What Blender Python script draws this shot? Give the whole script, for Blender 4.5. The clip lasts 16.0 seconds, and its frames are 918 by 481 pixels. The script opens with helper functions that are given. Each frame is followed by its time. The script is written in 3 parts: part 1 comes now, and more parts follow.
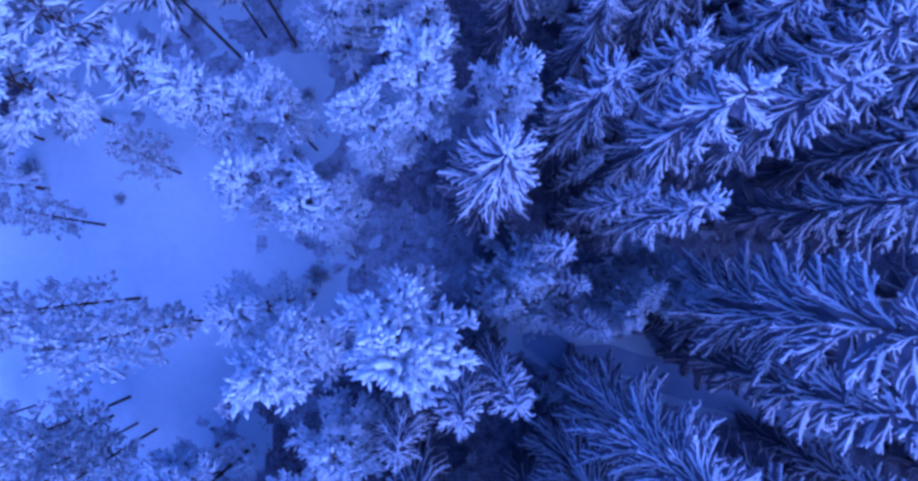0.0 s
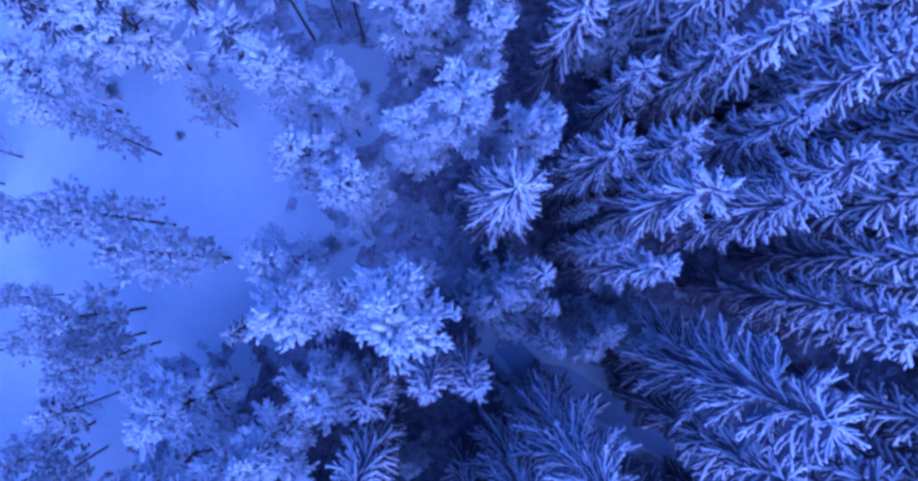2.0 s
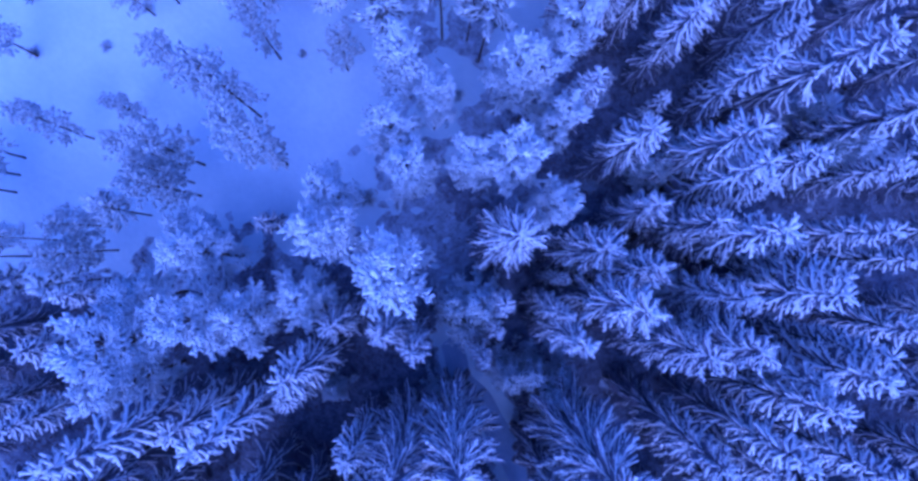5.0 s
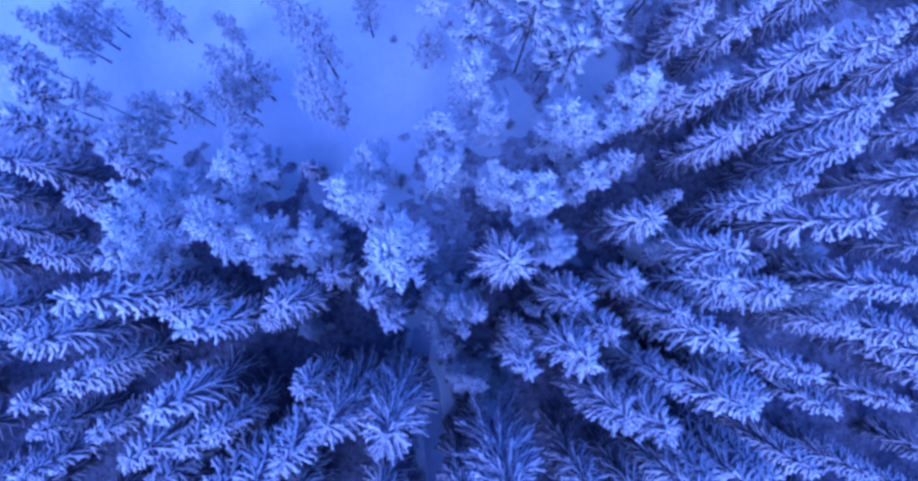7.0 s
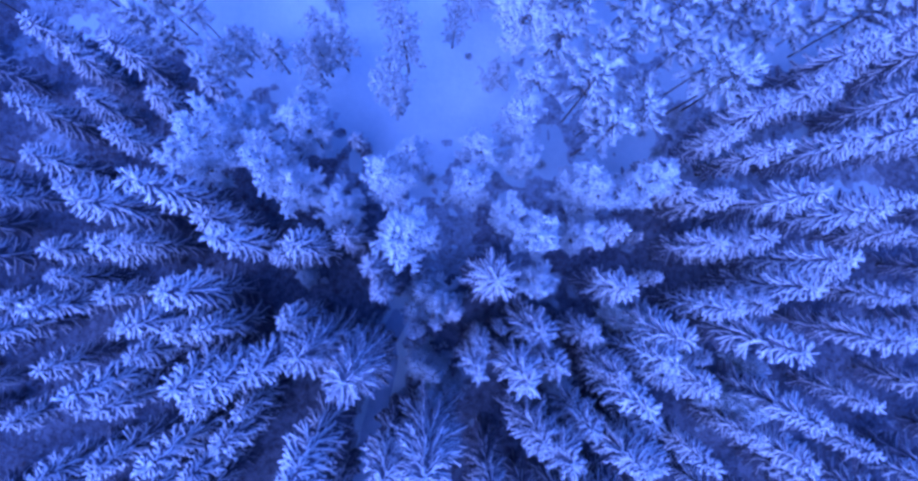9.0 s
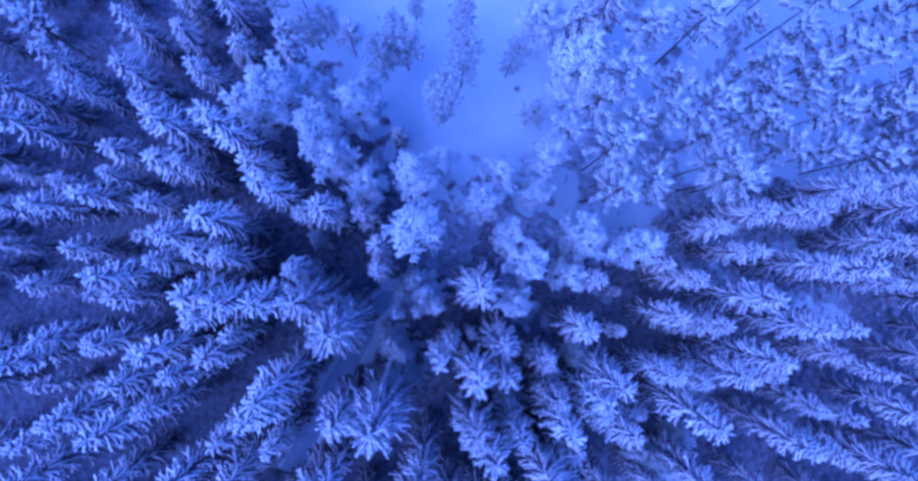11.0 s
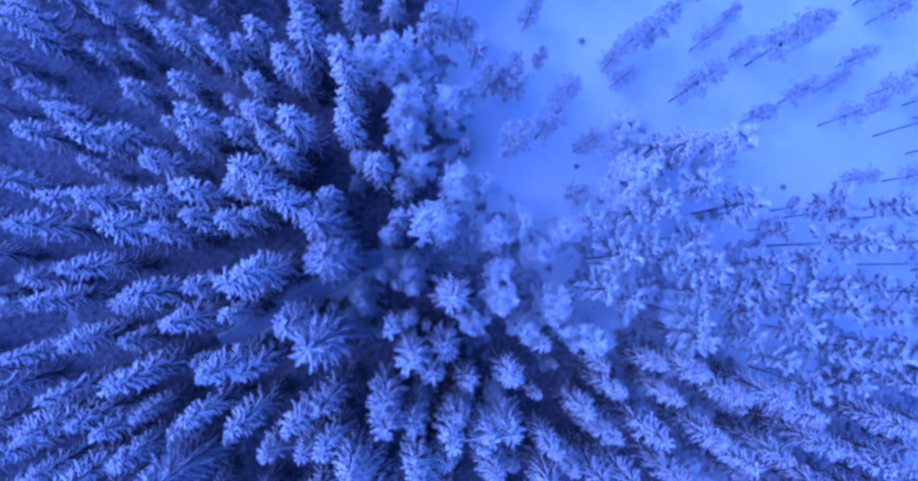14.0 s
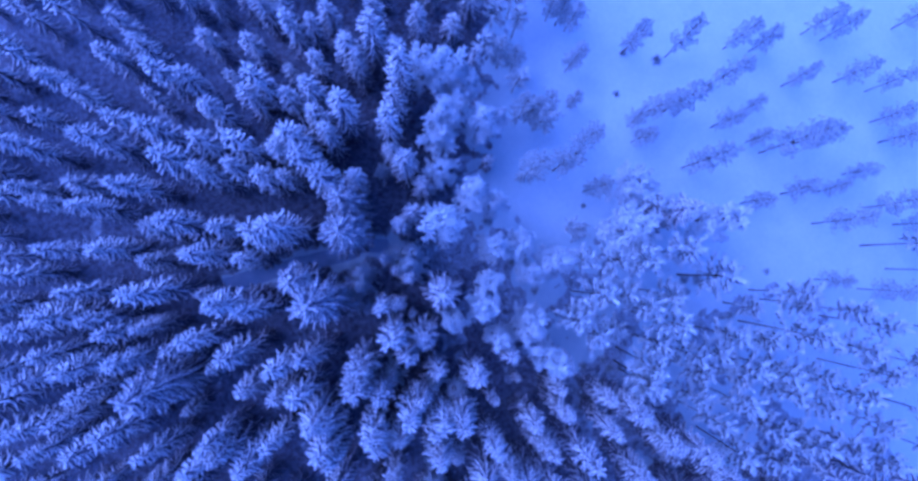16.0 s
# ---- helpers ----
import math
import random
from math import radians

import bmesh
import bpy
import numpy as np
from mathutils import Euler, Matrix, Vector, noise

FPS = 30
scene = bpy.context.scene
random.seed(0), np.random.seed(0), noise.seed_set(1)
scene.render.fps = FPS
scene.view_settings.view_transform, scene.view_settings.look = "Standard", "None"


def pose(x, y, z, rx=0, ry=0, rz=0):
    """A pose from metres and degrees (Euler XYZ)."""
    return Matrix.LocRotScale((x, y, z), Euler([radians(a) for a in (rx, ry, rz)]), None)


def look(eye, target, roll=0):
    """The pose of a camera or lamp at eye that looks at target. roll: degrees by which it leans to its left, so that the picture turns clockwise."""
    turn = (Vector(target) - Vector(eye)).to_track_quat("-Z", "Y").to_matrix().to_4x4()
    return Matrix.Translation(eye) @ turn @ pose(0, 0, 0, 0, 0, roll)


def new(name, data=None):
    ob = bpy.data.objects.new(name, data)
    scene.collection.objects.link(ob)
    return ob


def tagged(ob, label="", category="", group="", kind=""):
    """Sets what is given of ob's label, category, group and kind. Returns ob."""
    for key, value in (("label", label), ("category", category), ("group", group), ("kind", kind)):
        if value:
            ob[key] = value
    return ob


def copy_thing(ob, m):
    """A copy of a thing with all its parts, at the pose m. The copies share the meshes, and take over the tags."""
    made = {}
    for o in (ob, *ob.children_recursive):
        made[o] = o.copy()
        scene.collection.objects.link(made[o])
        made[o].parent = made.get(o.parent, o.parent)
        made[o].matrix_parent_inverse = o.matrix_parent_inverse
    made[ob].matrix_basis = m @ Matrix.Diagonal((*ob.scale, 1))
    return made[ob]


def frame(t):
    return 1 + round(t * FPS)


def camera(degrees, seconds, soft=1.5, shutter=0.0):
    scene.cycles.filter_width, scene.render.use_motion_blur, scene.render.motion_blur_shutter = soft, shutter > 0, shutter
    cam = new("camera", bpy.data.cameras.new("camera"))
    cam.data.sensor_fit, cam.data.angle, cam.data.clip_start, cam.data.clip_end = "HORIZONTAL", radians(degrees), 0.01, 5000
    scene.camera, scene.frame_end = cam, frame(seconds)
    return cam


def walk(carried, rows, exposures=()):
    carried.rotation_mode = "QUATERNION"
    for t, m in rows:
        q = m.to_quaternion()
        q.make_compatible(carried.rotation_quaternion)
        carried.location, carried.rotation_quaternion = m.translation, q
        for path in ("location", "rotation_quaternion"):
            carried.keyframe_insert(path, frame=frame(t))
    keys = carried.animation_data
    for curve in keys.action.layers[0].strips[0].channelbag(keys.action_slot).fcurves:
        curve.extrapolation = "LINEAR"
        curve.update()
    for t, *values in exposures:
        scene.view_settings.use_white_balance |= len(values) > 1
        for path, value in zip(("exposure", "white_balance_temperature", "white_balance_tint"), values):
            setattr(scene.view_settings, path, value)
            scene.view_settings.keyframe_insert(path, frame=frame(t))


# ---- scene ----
# ---- camera: one lens, rising straight up and turning as it goes ----
cam = camera(75.0, 16.0, soft=2.9)
ROWS = [
    (0.0, -0.000, -0.000, 32.579, 2.595, -1.963, -0.089),
    (0.5, -0.010, -0.008, 33.506, 2.555, -1.939, 2.707),
    (1.0, -0.023, -0.018, 34.449, 2.505, -1.933, 5.812),
    (1.5, -0.044, -0.034, 35.439, 2.432, -1.981, 9.786),
    (2.0, -0.060, -0.053, 36.451, 2.342, -2.046, 14.189),
    (2.5, -0.060, -0.071, 37.473, 2.232, -2.099, 18.752),
    (3.0, -0.050, -0.095, 38.492, 2.124, -2.142, 23.522),
    (3.5, -0.037, -0.141, 39.475, 2.048, -2.161, 28.441),
    (4.0, -0.015, -0.178, 40.471, 1.983, -2.164, 33.545),
    (4.5, 0.021, -0.162, 41.517, 1.919, -2.155, 38.890),
    (5.0, 0.068, -0.143, 42.617, 1.854, -2.137, 44.350),
    (5.5, 0.128, -0.166, 43.809, 1.773, -2.115, 49.845),
    (6.0, 0.179, -0.199, 45.022, 1.694, -2.098, 55.297),
    (6.5, 0.186, -0.221, 46.185, 1.622, -2.097, 60.542),
    (7.0, 0.188, -0.243, 47.341, 1.577, -2.109, 65.754),
    (7.5, 0.213, -0.270, 48.517, 1.592, -2.140, 71.140),
    (8.0, 0.262, -0.296, 49.687, 1.631, -2.172, 76.430),
    (8.5, 0.345, -0.309, 50.827, 1.676, -2.184, 81.463),
    (9.0, 0.459, -0.330, 51.951, 1.715, -2.194, 86.114),
    (9.5, 0.632, -0.403, 53.050, 1.718, -2.216, 89.938),
    (10.0, 0.776, -0.446, 54.173, 1.725, -2.246, 93.732),
    (10.5, 0.767, -0.360, 55.380, 1.781, -2.286, 98.157),
    (11.0, 0.741, -0.247, 56.631, 1.845, -2.334, 103.185),
    (11.5, 0.817, -0.184, 57.935, 1.892, -2.384, 109.336),
    (12.0, 0.924, -0.147, 59.214, 1.921, -2.450, 115.630),
    (12.5, 1.028, -0.142, 60.365, 1.915, -2.555, 121.112),
    (13.0, 1.138, -0.147, 61.479, 1.895, -2.663, 126.224),
    (13.5, 1.250, -0.142, 62.626, 1.877, -2.736, 131.190),
    (14.0, 1.362, -0.128, 63.772, 1.860, -2.793, 135.702),
    (14.5, 1.476, -0.097, 64.877, 1.852, -2.836, 139.327),
    (15.0, 1.579, -0.056, 66.017, 1.842, -2.876, 142.668),
    (15.5, 1.657, -0.012, 67.279, 1.821, -2.931, 146.253),
    (16.0, 1.726, 0.034, 68.580, 1.796, -2.990, 149.867),
]
TINT = 13
walk(cam, [(t, pose(x, y, z, rx, ry, rz)) for t, x, y, z, rx, ry, rz in ROWS],
     exposures=[(0.0, 0.07, 4240, TINT), (3.0, 0.07, 4240, TINT), (8.0, 0.28, 4220, TINT), (12.0, 0.18, 4190, TINT), (16.0, -0.02, 4180, TINT)])

# ---- light: dusk under a closed sky ----
SUN_HEIGHT, SUN_TURN = radians(50), radians(143)
DUSK = (0.93, 1.0, 2.06)
world = bpy.data.worlds.new("dusk_sky")
scene.world = world
world.use_nodes = True
wn = world.node_tree.nodes
sky = wn.new("ShaderNodeTexSky")
sky.sky_type, sky.sun_disc = "NISHITA", False
sky.sun_elevation, sky.sun_rotation = SUN_HEIGHT, SUN_TURN
sky.air_density, sky.dust_density, sky.ozone_density = 1.0, 3.0, 3.0
wn["Background"].inputs["Strength"].default_value = 0.12
cast = wn.new("ShaderNodeMix")
cast.data_type, cast.blend_type = "RGBA", "MULTIPLY"
cast.inputs["Factor"].default_value = 1.0
for socket in cast.inputs:
    if socket.name == "A" and socket.type == "RGBA":
        world.node_tree.links.new(sky.outputs[0], socket)
    if socket.name == "B" and socket.type == "RGBA":
        socket.default_value = (*DUSK, 1)
for socket in cast.outputs:
    if socket.type == "RGBA":
        world.node_tree.links.new(socket, wn["Background"].inputs["Color"])
sun = new("sun", bpy.data.lights.new("sun", "SUN"))
sun.data.energy, sun.data.angle, sun.data.color = 0.75, radians(70), (0.62, 0.60, 1.0)
sun.matrix_basis = look((60 * math.sin(SUN_TURN) * math.cos(SUN_HEIGHT), 60 * math.cos(SUN_TURN) * math.cos(SUN_HEIGHT), 60 * math.sin(SUN_HEIGHT)), (0, 0, 0))


# ---- materials ----
def material(name, dark, light, scale, rough, bump=0.2, bump_scale=30.0, fine=6.0, spread=0.0, sheen=0.0):
    """Two colours mixed by a coarse and a fine noise, with relief; spread: how much single things differ."""
    m = bpy.data.materials.new(name)
    m.use_nodes = True
    n, l = m.node_tree.nodes, m.node_tree.links
    p = n["Principled BSDF"]
    p.inputs["Roughness"].default_value = rough
    geo = n.new("ShaderNodeNewGeometry")
    coarse, grain = n.new("ShaderNodeTexNoise"), n.new("ShaderNodeTexNoise")
    coarse.inputs["Scale"].default_value, grain.inputs["Scale"].default_value = scale, scale * fine
    coarse.inputs["Detail"].default_value = 4
    add = n.new("ShaderNodeMath")
    add.operation = "MULTIPLY_ADD"
    add.inputs[1].default_value, add.inputs[2].default_value = 0.45, 0.0
    both = n.new("ShaderNodeMath")
    both.operation = "MULTIPLY_ADD"
    both.inputs[1].default_value = 0.75
    ramp = n.new("ShaderNodeValToRGB")
    ramp.color_ramp.elements[0].position, ramp.color_ramp.elements[1].position = 0.38, 0.78
    ramp.color_ramp.elements[0].color, ramp.color_ramp.elements[1].color = (*dark, 1), (*light, 1)
    for tex in (coarse, grain):
        l.new(geo.outputs["Position"], tex.inputs["Vector"])
    l.new(grain.outputs["Fac"], add.inputs[0])
    l.new(coarse.outputs["Fac"], both.inputs[0])
    l.new(add.outputs[0], both.inputs[2])
    last = both
    if spread:
        info, vary = n.new("ShaderNodeObjectInfo"), n.new("ShaderNodeMath")
        vary.operation = "MULTIPLY_ADD"
        vary.inputs[1].default_value = spread
        l.new(info.outputs["Random"], vary.inputs[0])
        l.new(both.outputs[0], vary.inputs[2])
        last = vary
    l.new(last.outputs[0], ramp.inputs["Fac"])
    l.new(ramp.outputs["Color"], p.inputs["Base Color"])
    relief, rb = n.new("ShaderNodeTexNoise"), n.new("ShaderNodeBump")
    relief.inputs["Scale"].default_value, relief.inputs["Detail"].default_value = bump_scale, 5
    rb.inputs["Strength"].default_value, rb.inputs["Distance"].default_value = bump, 0.05
    l.new(geo.outputs["Position"], relief.inputs["Vector"])
    l.new(relief.outputs["Fac"], rb.inputs["Height"])
    l.new(rb.outputs["Normal"], p.inputs["Normal"])
    return m


SNOW = material("ground_snow", (0.65, 0.74, 0.83), (0.75, 0.83, 0.91), 0.35, 0.65, 0.5, 3.0)
# darker and bluer than open snow: the shade between the spruces, put into the colour
TRACK_SNOW = material("shaded_packed_snow", (0.31, 0.39, 0.57), (0.43, 0.50, 0.67), 0.8, 0.55, 0.4, 5.0)
BRANCH_SNOW = material("snow_on_branches", (0.76, 0.76, 0.81), (0.92, 0.91, 0.93), 1.2, 0.7, 0.5, 14.0, spread=0.12)
PINE_SNOW = material("snow_on_pines", (0.74, 0.78, 0.86), (0.88, 0.91, 0.96), 1.2, 0.7, 0.5, 14.0, spread=0.12)
THIN_SNOW = material("thin_hoar_snow", (0.62, 0.66, 0.72), (0.80, 0.83, 0.88), 1.5, 0.7, 0.5, 14.0, spread=0.15)
HOAR = material("hoar_frost", (0.66, 0.70, 0.78), (0.85, 0.88, 0.93), 2.0, 0.8, 0.4, 25.0)
NEEDLES = material("frosted_spruce_needles", (0.080, 0.078, 0.115), (0.22, 0.21, 0.28), 3.0, 0.75, 0.6, 40.0, spread=0.1)
PINE_NEEDLES = material("frosted_pine_needles", (0.07, 0.08, 0.10), (0.20, 0.22, 0.26), 3.0, 0.75, 0.6, 40.0, spread=0.1)
RIMED = material("rimed_needles", (0.36, 0.39, 0.45), (0.55, 0.58, 0.63), 3.0, 0.8, 0.6, 40.0, spread=0.1)
BARK = material("spruce_bark", (0.035, 0.026, 0.022), (0.11, 0.085, 0.07), 6.0, 0.9, 0.8, 25.0)
PINE_BARK = material("pine_bark", (0.05, 0.032, 0.024), (0.16, 0.10, 0.07), 5.0, 0.9, 0.8, 25.0)
# heather and litter, with the shade under the trees painted into both tones
FLOOR = material("shade_litter_and_heather_in_snow", (0.062, 0.054, 0.088), (0.31, 0.33, 0.43), 1.7, 0.9, 0.8, 8.0, fine=4.0)
SHADED_COVER = material("shaded_snow_over_heather", (0.17, 0.16, 0.22), (0.60, 0.66, 0.78), 1.3, 0.85, 0.7, 8.0, fine=3.5)
HEATH = material("heather_twigs", (0.07, 0.045, 0.05), (0.22, 0.16, 0.17), 4.0, 0.9, 0.5, 30.0)


# ---- mesh building ----
class Build:
    """Vertices and faces of one mesh."""

    def __init__(self):
        self.v, self.f = [], []

    def tube(self, pts, radii, sides=4, flat=1.0, twist=0.0, close=True):
        """A tube along pts; it ends in a point where close is set."""
        start, n = len(self.v), len(pts)
        for i, (p, r) in enumerate(zip(pts, radii)):
            along = pts[min(i + 1, n - 1)] - pts[max(i - 1, 0)]
            side = along.cross(Vector((0, 0, 1)))
            side = side.normalized() if side.length > 1e-5 else Vector((1, 0, 0))
            up = side.cross(along).normalized()
            for k in range(sides):
                a = twist + 2 * math.pi * k / sides
                self.v.append(p + side * (r * math.cos(a)) + up * (r * flat * math.sin(a)))
        for i in range(n - 1):
            a, b = start + i * sides, start + (i + 1) * sides
            for k in range(sides):
                self.f.append((a + k, a + (k + 1) % sides, b + (k + 1) % sides, b + k))
        if close:
            tip = len(self.v)
            self.v.append(pts[-1] + (pts[-1] - pts[-2]).normalized() * radii[-1] * 0.9)
            a = start + (n - 1) * sides
            for k in range(sides):
                self.f.append((a + k, a + (k + 1) % sides, tip))

    def roof(self, pts, widths, sag):
        """A spray of needles: a ribbon with a ridge, its edges hanging by sag."""
        start, n = len(self.v), len(pts)
        for i, (p, w) in enumerate(zip(pts, widths)):
            along = pts[min(i + 1, n - 1)] - pts[max(i - 1, 0)]
            side = along.cross(Vector((0, 0, 1)))
            side = side.normalized() if side.length > 1e-5 else Vector((1, 0, 0))
            low = Vector((0, 0, -sag * w))
            self.v += [p - side * w + low, p, p + side * w + low]
        for i in range(n - 1):
            a, b = start + 3 * i, start + 3 * i + 3
            self.f += [(a, a + 1, b + 1, b), (a + 1, a + 2, b + 2, b + 1)]

    def spike(self, p, way, length, width, sides=4, bulge=0.6):
        """A spindle from p along way."""
        side = way.cross(Vector((0.3, 0.2, 1))).normalized()
        up = side.cross(way).normalized()
        start = len(self.v)
        self.v.append(p)
        mid = p + way * (length * bulge)
        for k in range(sides):
            a = 2 * math.pi * k / sides
            self.v.append(mid + side * (width * math.cos(a)) + up * (width * math.sin(a)))
        self.v.append(p + way * length)
        for k in range(sides):
            a, b = start + 1 + k, start + 1 + (k + 1) % sides
            self.f += [(start, b, a), (a, b, start + sides + 1)]

    def lump(self, p, way, length, width, sides=3):
        """A blunt finger of snow from p along way."""
        side = way.cross(Vector((0.3, 0.2, 1))).normalized()
        up = side.cross(way).normalized()
        start = len(self.v)
        self.v.append(p)
        for s, f in ((0.25, 0.8), (0.75, 1.0)):
            for k in range(sides):
                a = 2 * math.pi * k / sides + 3 * s
                self.v.append(p + way * (length * s) + (side * math.cos(a) + up * math.sin(a)) * (width * f))
        self.v.append(p + way * length)
        for k in range(sides):
            a, b = start + 1 + k, start + 1 + (k + 1) % sides
            self.f += [(start, b, a), (a, b, b + sides, a + sides), (a + sides, b + sides, start + 2 * sides + 1)]

    def mesh(self, name, mat, smooth=True):
        me = bpy.data.meshes.new(name)
        me.from_pydata([tuple(v) for v in self.v], [], self.f)
        me.materials.append(mat)
        if smooth:
            me.polygons.foreach_set("use_smooth", [True] * len(me.polygons))
        me.update()
        return me


def part(name, mesh, parent, label=""):
    ob = new(name, mesh)
    ob.parent = parent
    return tagged(ob, label) if label else ob


def way_to(turn, rise):
    return Vector((math.cos(turn) * math.cos(rise), math.sin(turn) * math.cos(rise), math.sin(rise)))


# ---- kinds of trees: each is built once at its own size and then planted ----
def spruce_kind(seed, height, reach, fine, load=1.0, sparse=1.0):
    """A spruce of whorled, hanging branches like fern fronds, each under its load of snow."""
    rng = random.Random(seed)
    trunk, needles, snow = Build(), Build(), Build()
    lean = Vector((rng.uniform(-0.25, 0.25), rng.uniform(-0.25, 0.25), 0))
    axis = lambda z: lean * (z / height) ** 2 + Vector((0, 0, z))
    trunk.tube([axis(height * k / 6) - Vector((0, 0, 0.3 if k == 0 else 0)) for k in range(7)], [0.011 * height * (1.02 - k / 6) + 0.012 for k in range(7)], 7)
    z = 0.12 * height
    turn = rng.uniform(0, 6.28)
    low, lift = Vector((0, 0, -0.05)), Vector((0, 0, 0.04))
    branches = []
    while z < height * 0.975:
        up = z / height
        count = rng.choice((5, 6, 6)) if fine else 6 if sparse == 1.0 else 5
        turn += rng.uniform(0.4, 0.9)
        for k in range(count):
            long = reach * (1 - math.exp(-0.24 - 0.22 * (height - z))) * rng.uniform(0.68, 1.2)
            if up < 0.4:
                long *= 0.8 + 0.5 * up
            a = turn + 6.283 * k / count + rng.uniform(-0.3, 0.3)
            rise = radians(-40 + 26 * up ** 2 + 42 * up ** 7 + rng.uniform(-9, 9))
            root, out = axis(z + rng.uniform(-0.35, 0.35)), way_to(a, rise)
            swing = way_to(a + 1.571, 0) * rng.uniform(-0.16, 0.16) * long
            bend = rng.uniform(0.02, 0.10) * long
            steps = 6 if fine else 3
            crook = [Vector((rng.uniform(-1, 1), rng.uniform(-1, 1), rng.uniform(-0.6, 0.6))) * (0.015 * long if fine and 0 < i < steps else 0) for i in range(steps)]
            line = [root + out * (long * s) + swing * (s * s) + Vector((0, 0, 0.14 * long * s ** 3 - bend * math.sin(2.6 * s))) + crook[i] for i, s in enumerate([i / (steps - 1) for i in range(steps)])]
            sheltered = min(max((up - 0.22) / 0.42, 0.0), 1.0) if reach < 2.6 else min(max((up - 0.04) / 0.3, 0.0), 1.0)  # the lower branches lie under the upper ones
            thick = load * ((0.027 if fine else 0.066) + 0.008 * long) * rng.uniform(0.8, 1.25) * (0.3 + 0.7 * sheltered)
            if fine:
                needles, snow = Build(), Build()
            needles.roof([p + low for p in line], [(0.06 if i == 0 else 0.07 + (0.06 if fine else 0.055) * long * math.sin(0.5 + 2.4 * i / (steps - 1)) * rng.uniform(0.6, 1.4) * (1 + 1.6 * (1 - sheltered))) for i in range(steps)], 0.55)
            if fine:
                trunk.tube([line[0], line[2], line[-1]], [0.012 + 0.010 * long, 0.010 + 0.006 * long, 0.008], 3)
            body = [line[0].lerp(line[1], 0.4)] + line[1:]
            shape = (0.4, 0.8, 1.05, 1.15, 1.1, 0.8) if fine else (0.5, 1.05, 0.85)
            snow.tube([p + lift + Vector((0, 0, rng.uniform(0, 0.04))) for p in body], [thick * f * rng.uniform(0.75, 1.3) for f in shape], 4 if fine else 3, 0.8, 0.5)

            def on(s):
                i = min(int(s * (steps - 1)), steps - 2)
                return line[i].lerp(line[i + 1], s * (steps - 1) - i)

            if fine:
                pairs = max(int((1.3 + 1.2 * long) * (0.5 + 0.5 * sheltered)), 1)
                for j in range(2 * pairs):  # the long side twigs of the frond
                    s = 0.16 + 0.66 * (j // 2 + rng.uniform(0.2, 0.9)) / pairs
                    side = 1 if j % 2 else -1
                    t_long = (0.46 * long * (1 - s) + 0.14) * rng.uniform(0.7, 1.2)
                    wide = radians(rng.uniform(20, 36))
                    q = on(s)
                    mid = q + way_to(a + side * wide, rise - radians(rng.uniform(0, 12))) * (0.55 * t_long)
                    end = mid + way_to(a + side * wide * 0.55, rise - radians(rng.uniform(-10, 8))) * (0.5 * t_long)
                    r = thick * rng.uniform(0.55, 0.85)
                    snow.tube([q + lift, mid + lift, end + lift], [r * 0.6, r, r * 0.85], 3, 0.85, rng.uniform(0, 1))
                    needles.roof([q + low, mid + low, end + low], [0.03, 0.07, 0.04], 0.6)
                    for n in range(int(0.5 + 2.4 * t_long)):
                        snow.lump(q.lerp(end, rng.uniform(0.3, 1.0)) + lift, way_to(a + side * wide * 0.7 + rng.uniform(-0.7, 0.7), rise + rng.uniform(-0.3, 0.3)), rng.uniform(0.09, 0.20), r * 0.8)
                for j in range(int((3 + 3.2 * long) * (0.3 + 0.7 * sheltered))):  # short fingers and knobs
                    snow.lump(on(rng.uniform(0.3, 1.0)) + lift, way_to(a + rng.uniform(-0.9, 0.9), rise + rng.uniform(-0.3, 0.4)), rng.uniform(0.10, 0.24), thick * rng.uniform(0.55, 0.85))
                branches.append((needles, snow))
            else:
                fingers = max(int((1.8 + 1.5 * long) * (0.3 + 0.7 * sheltered) * sparse), 1)
                for j in range(fingers):
                    s = 0.22 + 0.74 * (j + rng.uniform(0.0, 1.0)) / fingers
                    side = 1 if j % 2 else -1
                    t_long = (0.40 * long * (1.15 - s) + 0.20) * rng.uniform(0.75, 1.2)
                    snow.spike(on(s) + lift, way_to(a + side * radians(rng.uniform(16, 42)), rise - radians(rng.uniform(-12, 14))), t_long, thick * rng.uniform(0.55, 0.85), 3, 0.7)
        z += (0.80 if fine else 0.76) * rng.uniform(0.8, 1.2) * (1.15 - 0.55 * up) / sparse ** 0.5
    tip = axis(height)
    if fine:
        needles, snow = Build(), Build()
    for k in range(16 if fine else 9):
        snow.spike(tip - Vector((0, 0, rng.uniform(0.1, 0.8))), way_to(k * 0.93, radians(rng.uniform(0, 55))), rng.uniform(0.22, 0.50) if fine else rng.uniform(0.35, 0.65), (0.04 if fine else 0.07) * load, 4 if fine else 3, 0.7)
    snow.tube([tip - Vector((0, 0, 0.7)), tip - Vector((0, 0, 0.3)), tip], [0.05, 0.09, 0.045], 5)
    if fine:
        return ([("trunk", trunk.mesh("spruce_trunk", BARK), ()), ("top", snow.mesh("spruce_top", BRANCH_SNOW), ())] +
                [("branch", n.mesh("spruce_branch", NEEDLES, False), (("snow_load", s.mesh("branch_snow", BRANCH_SNOW)),)) for n, s in branches])
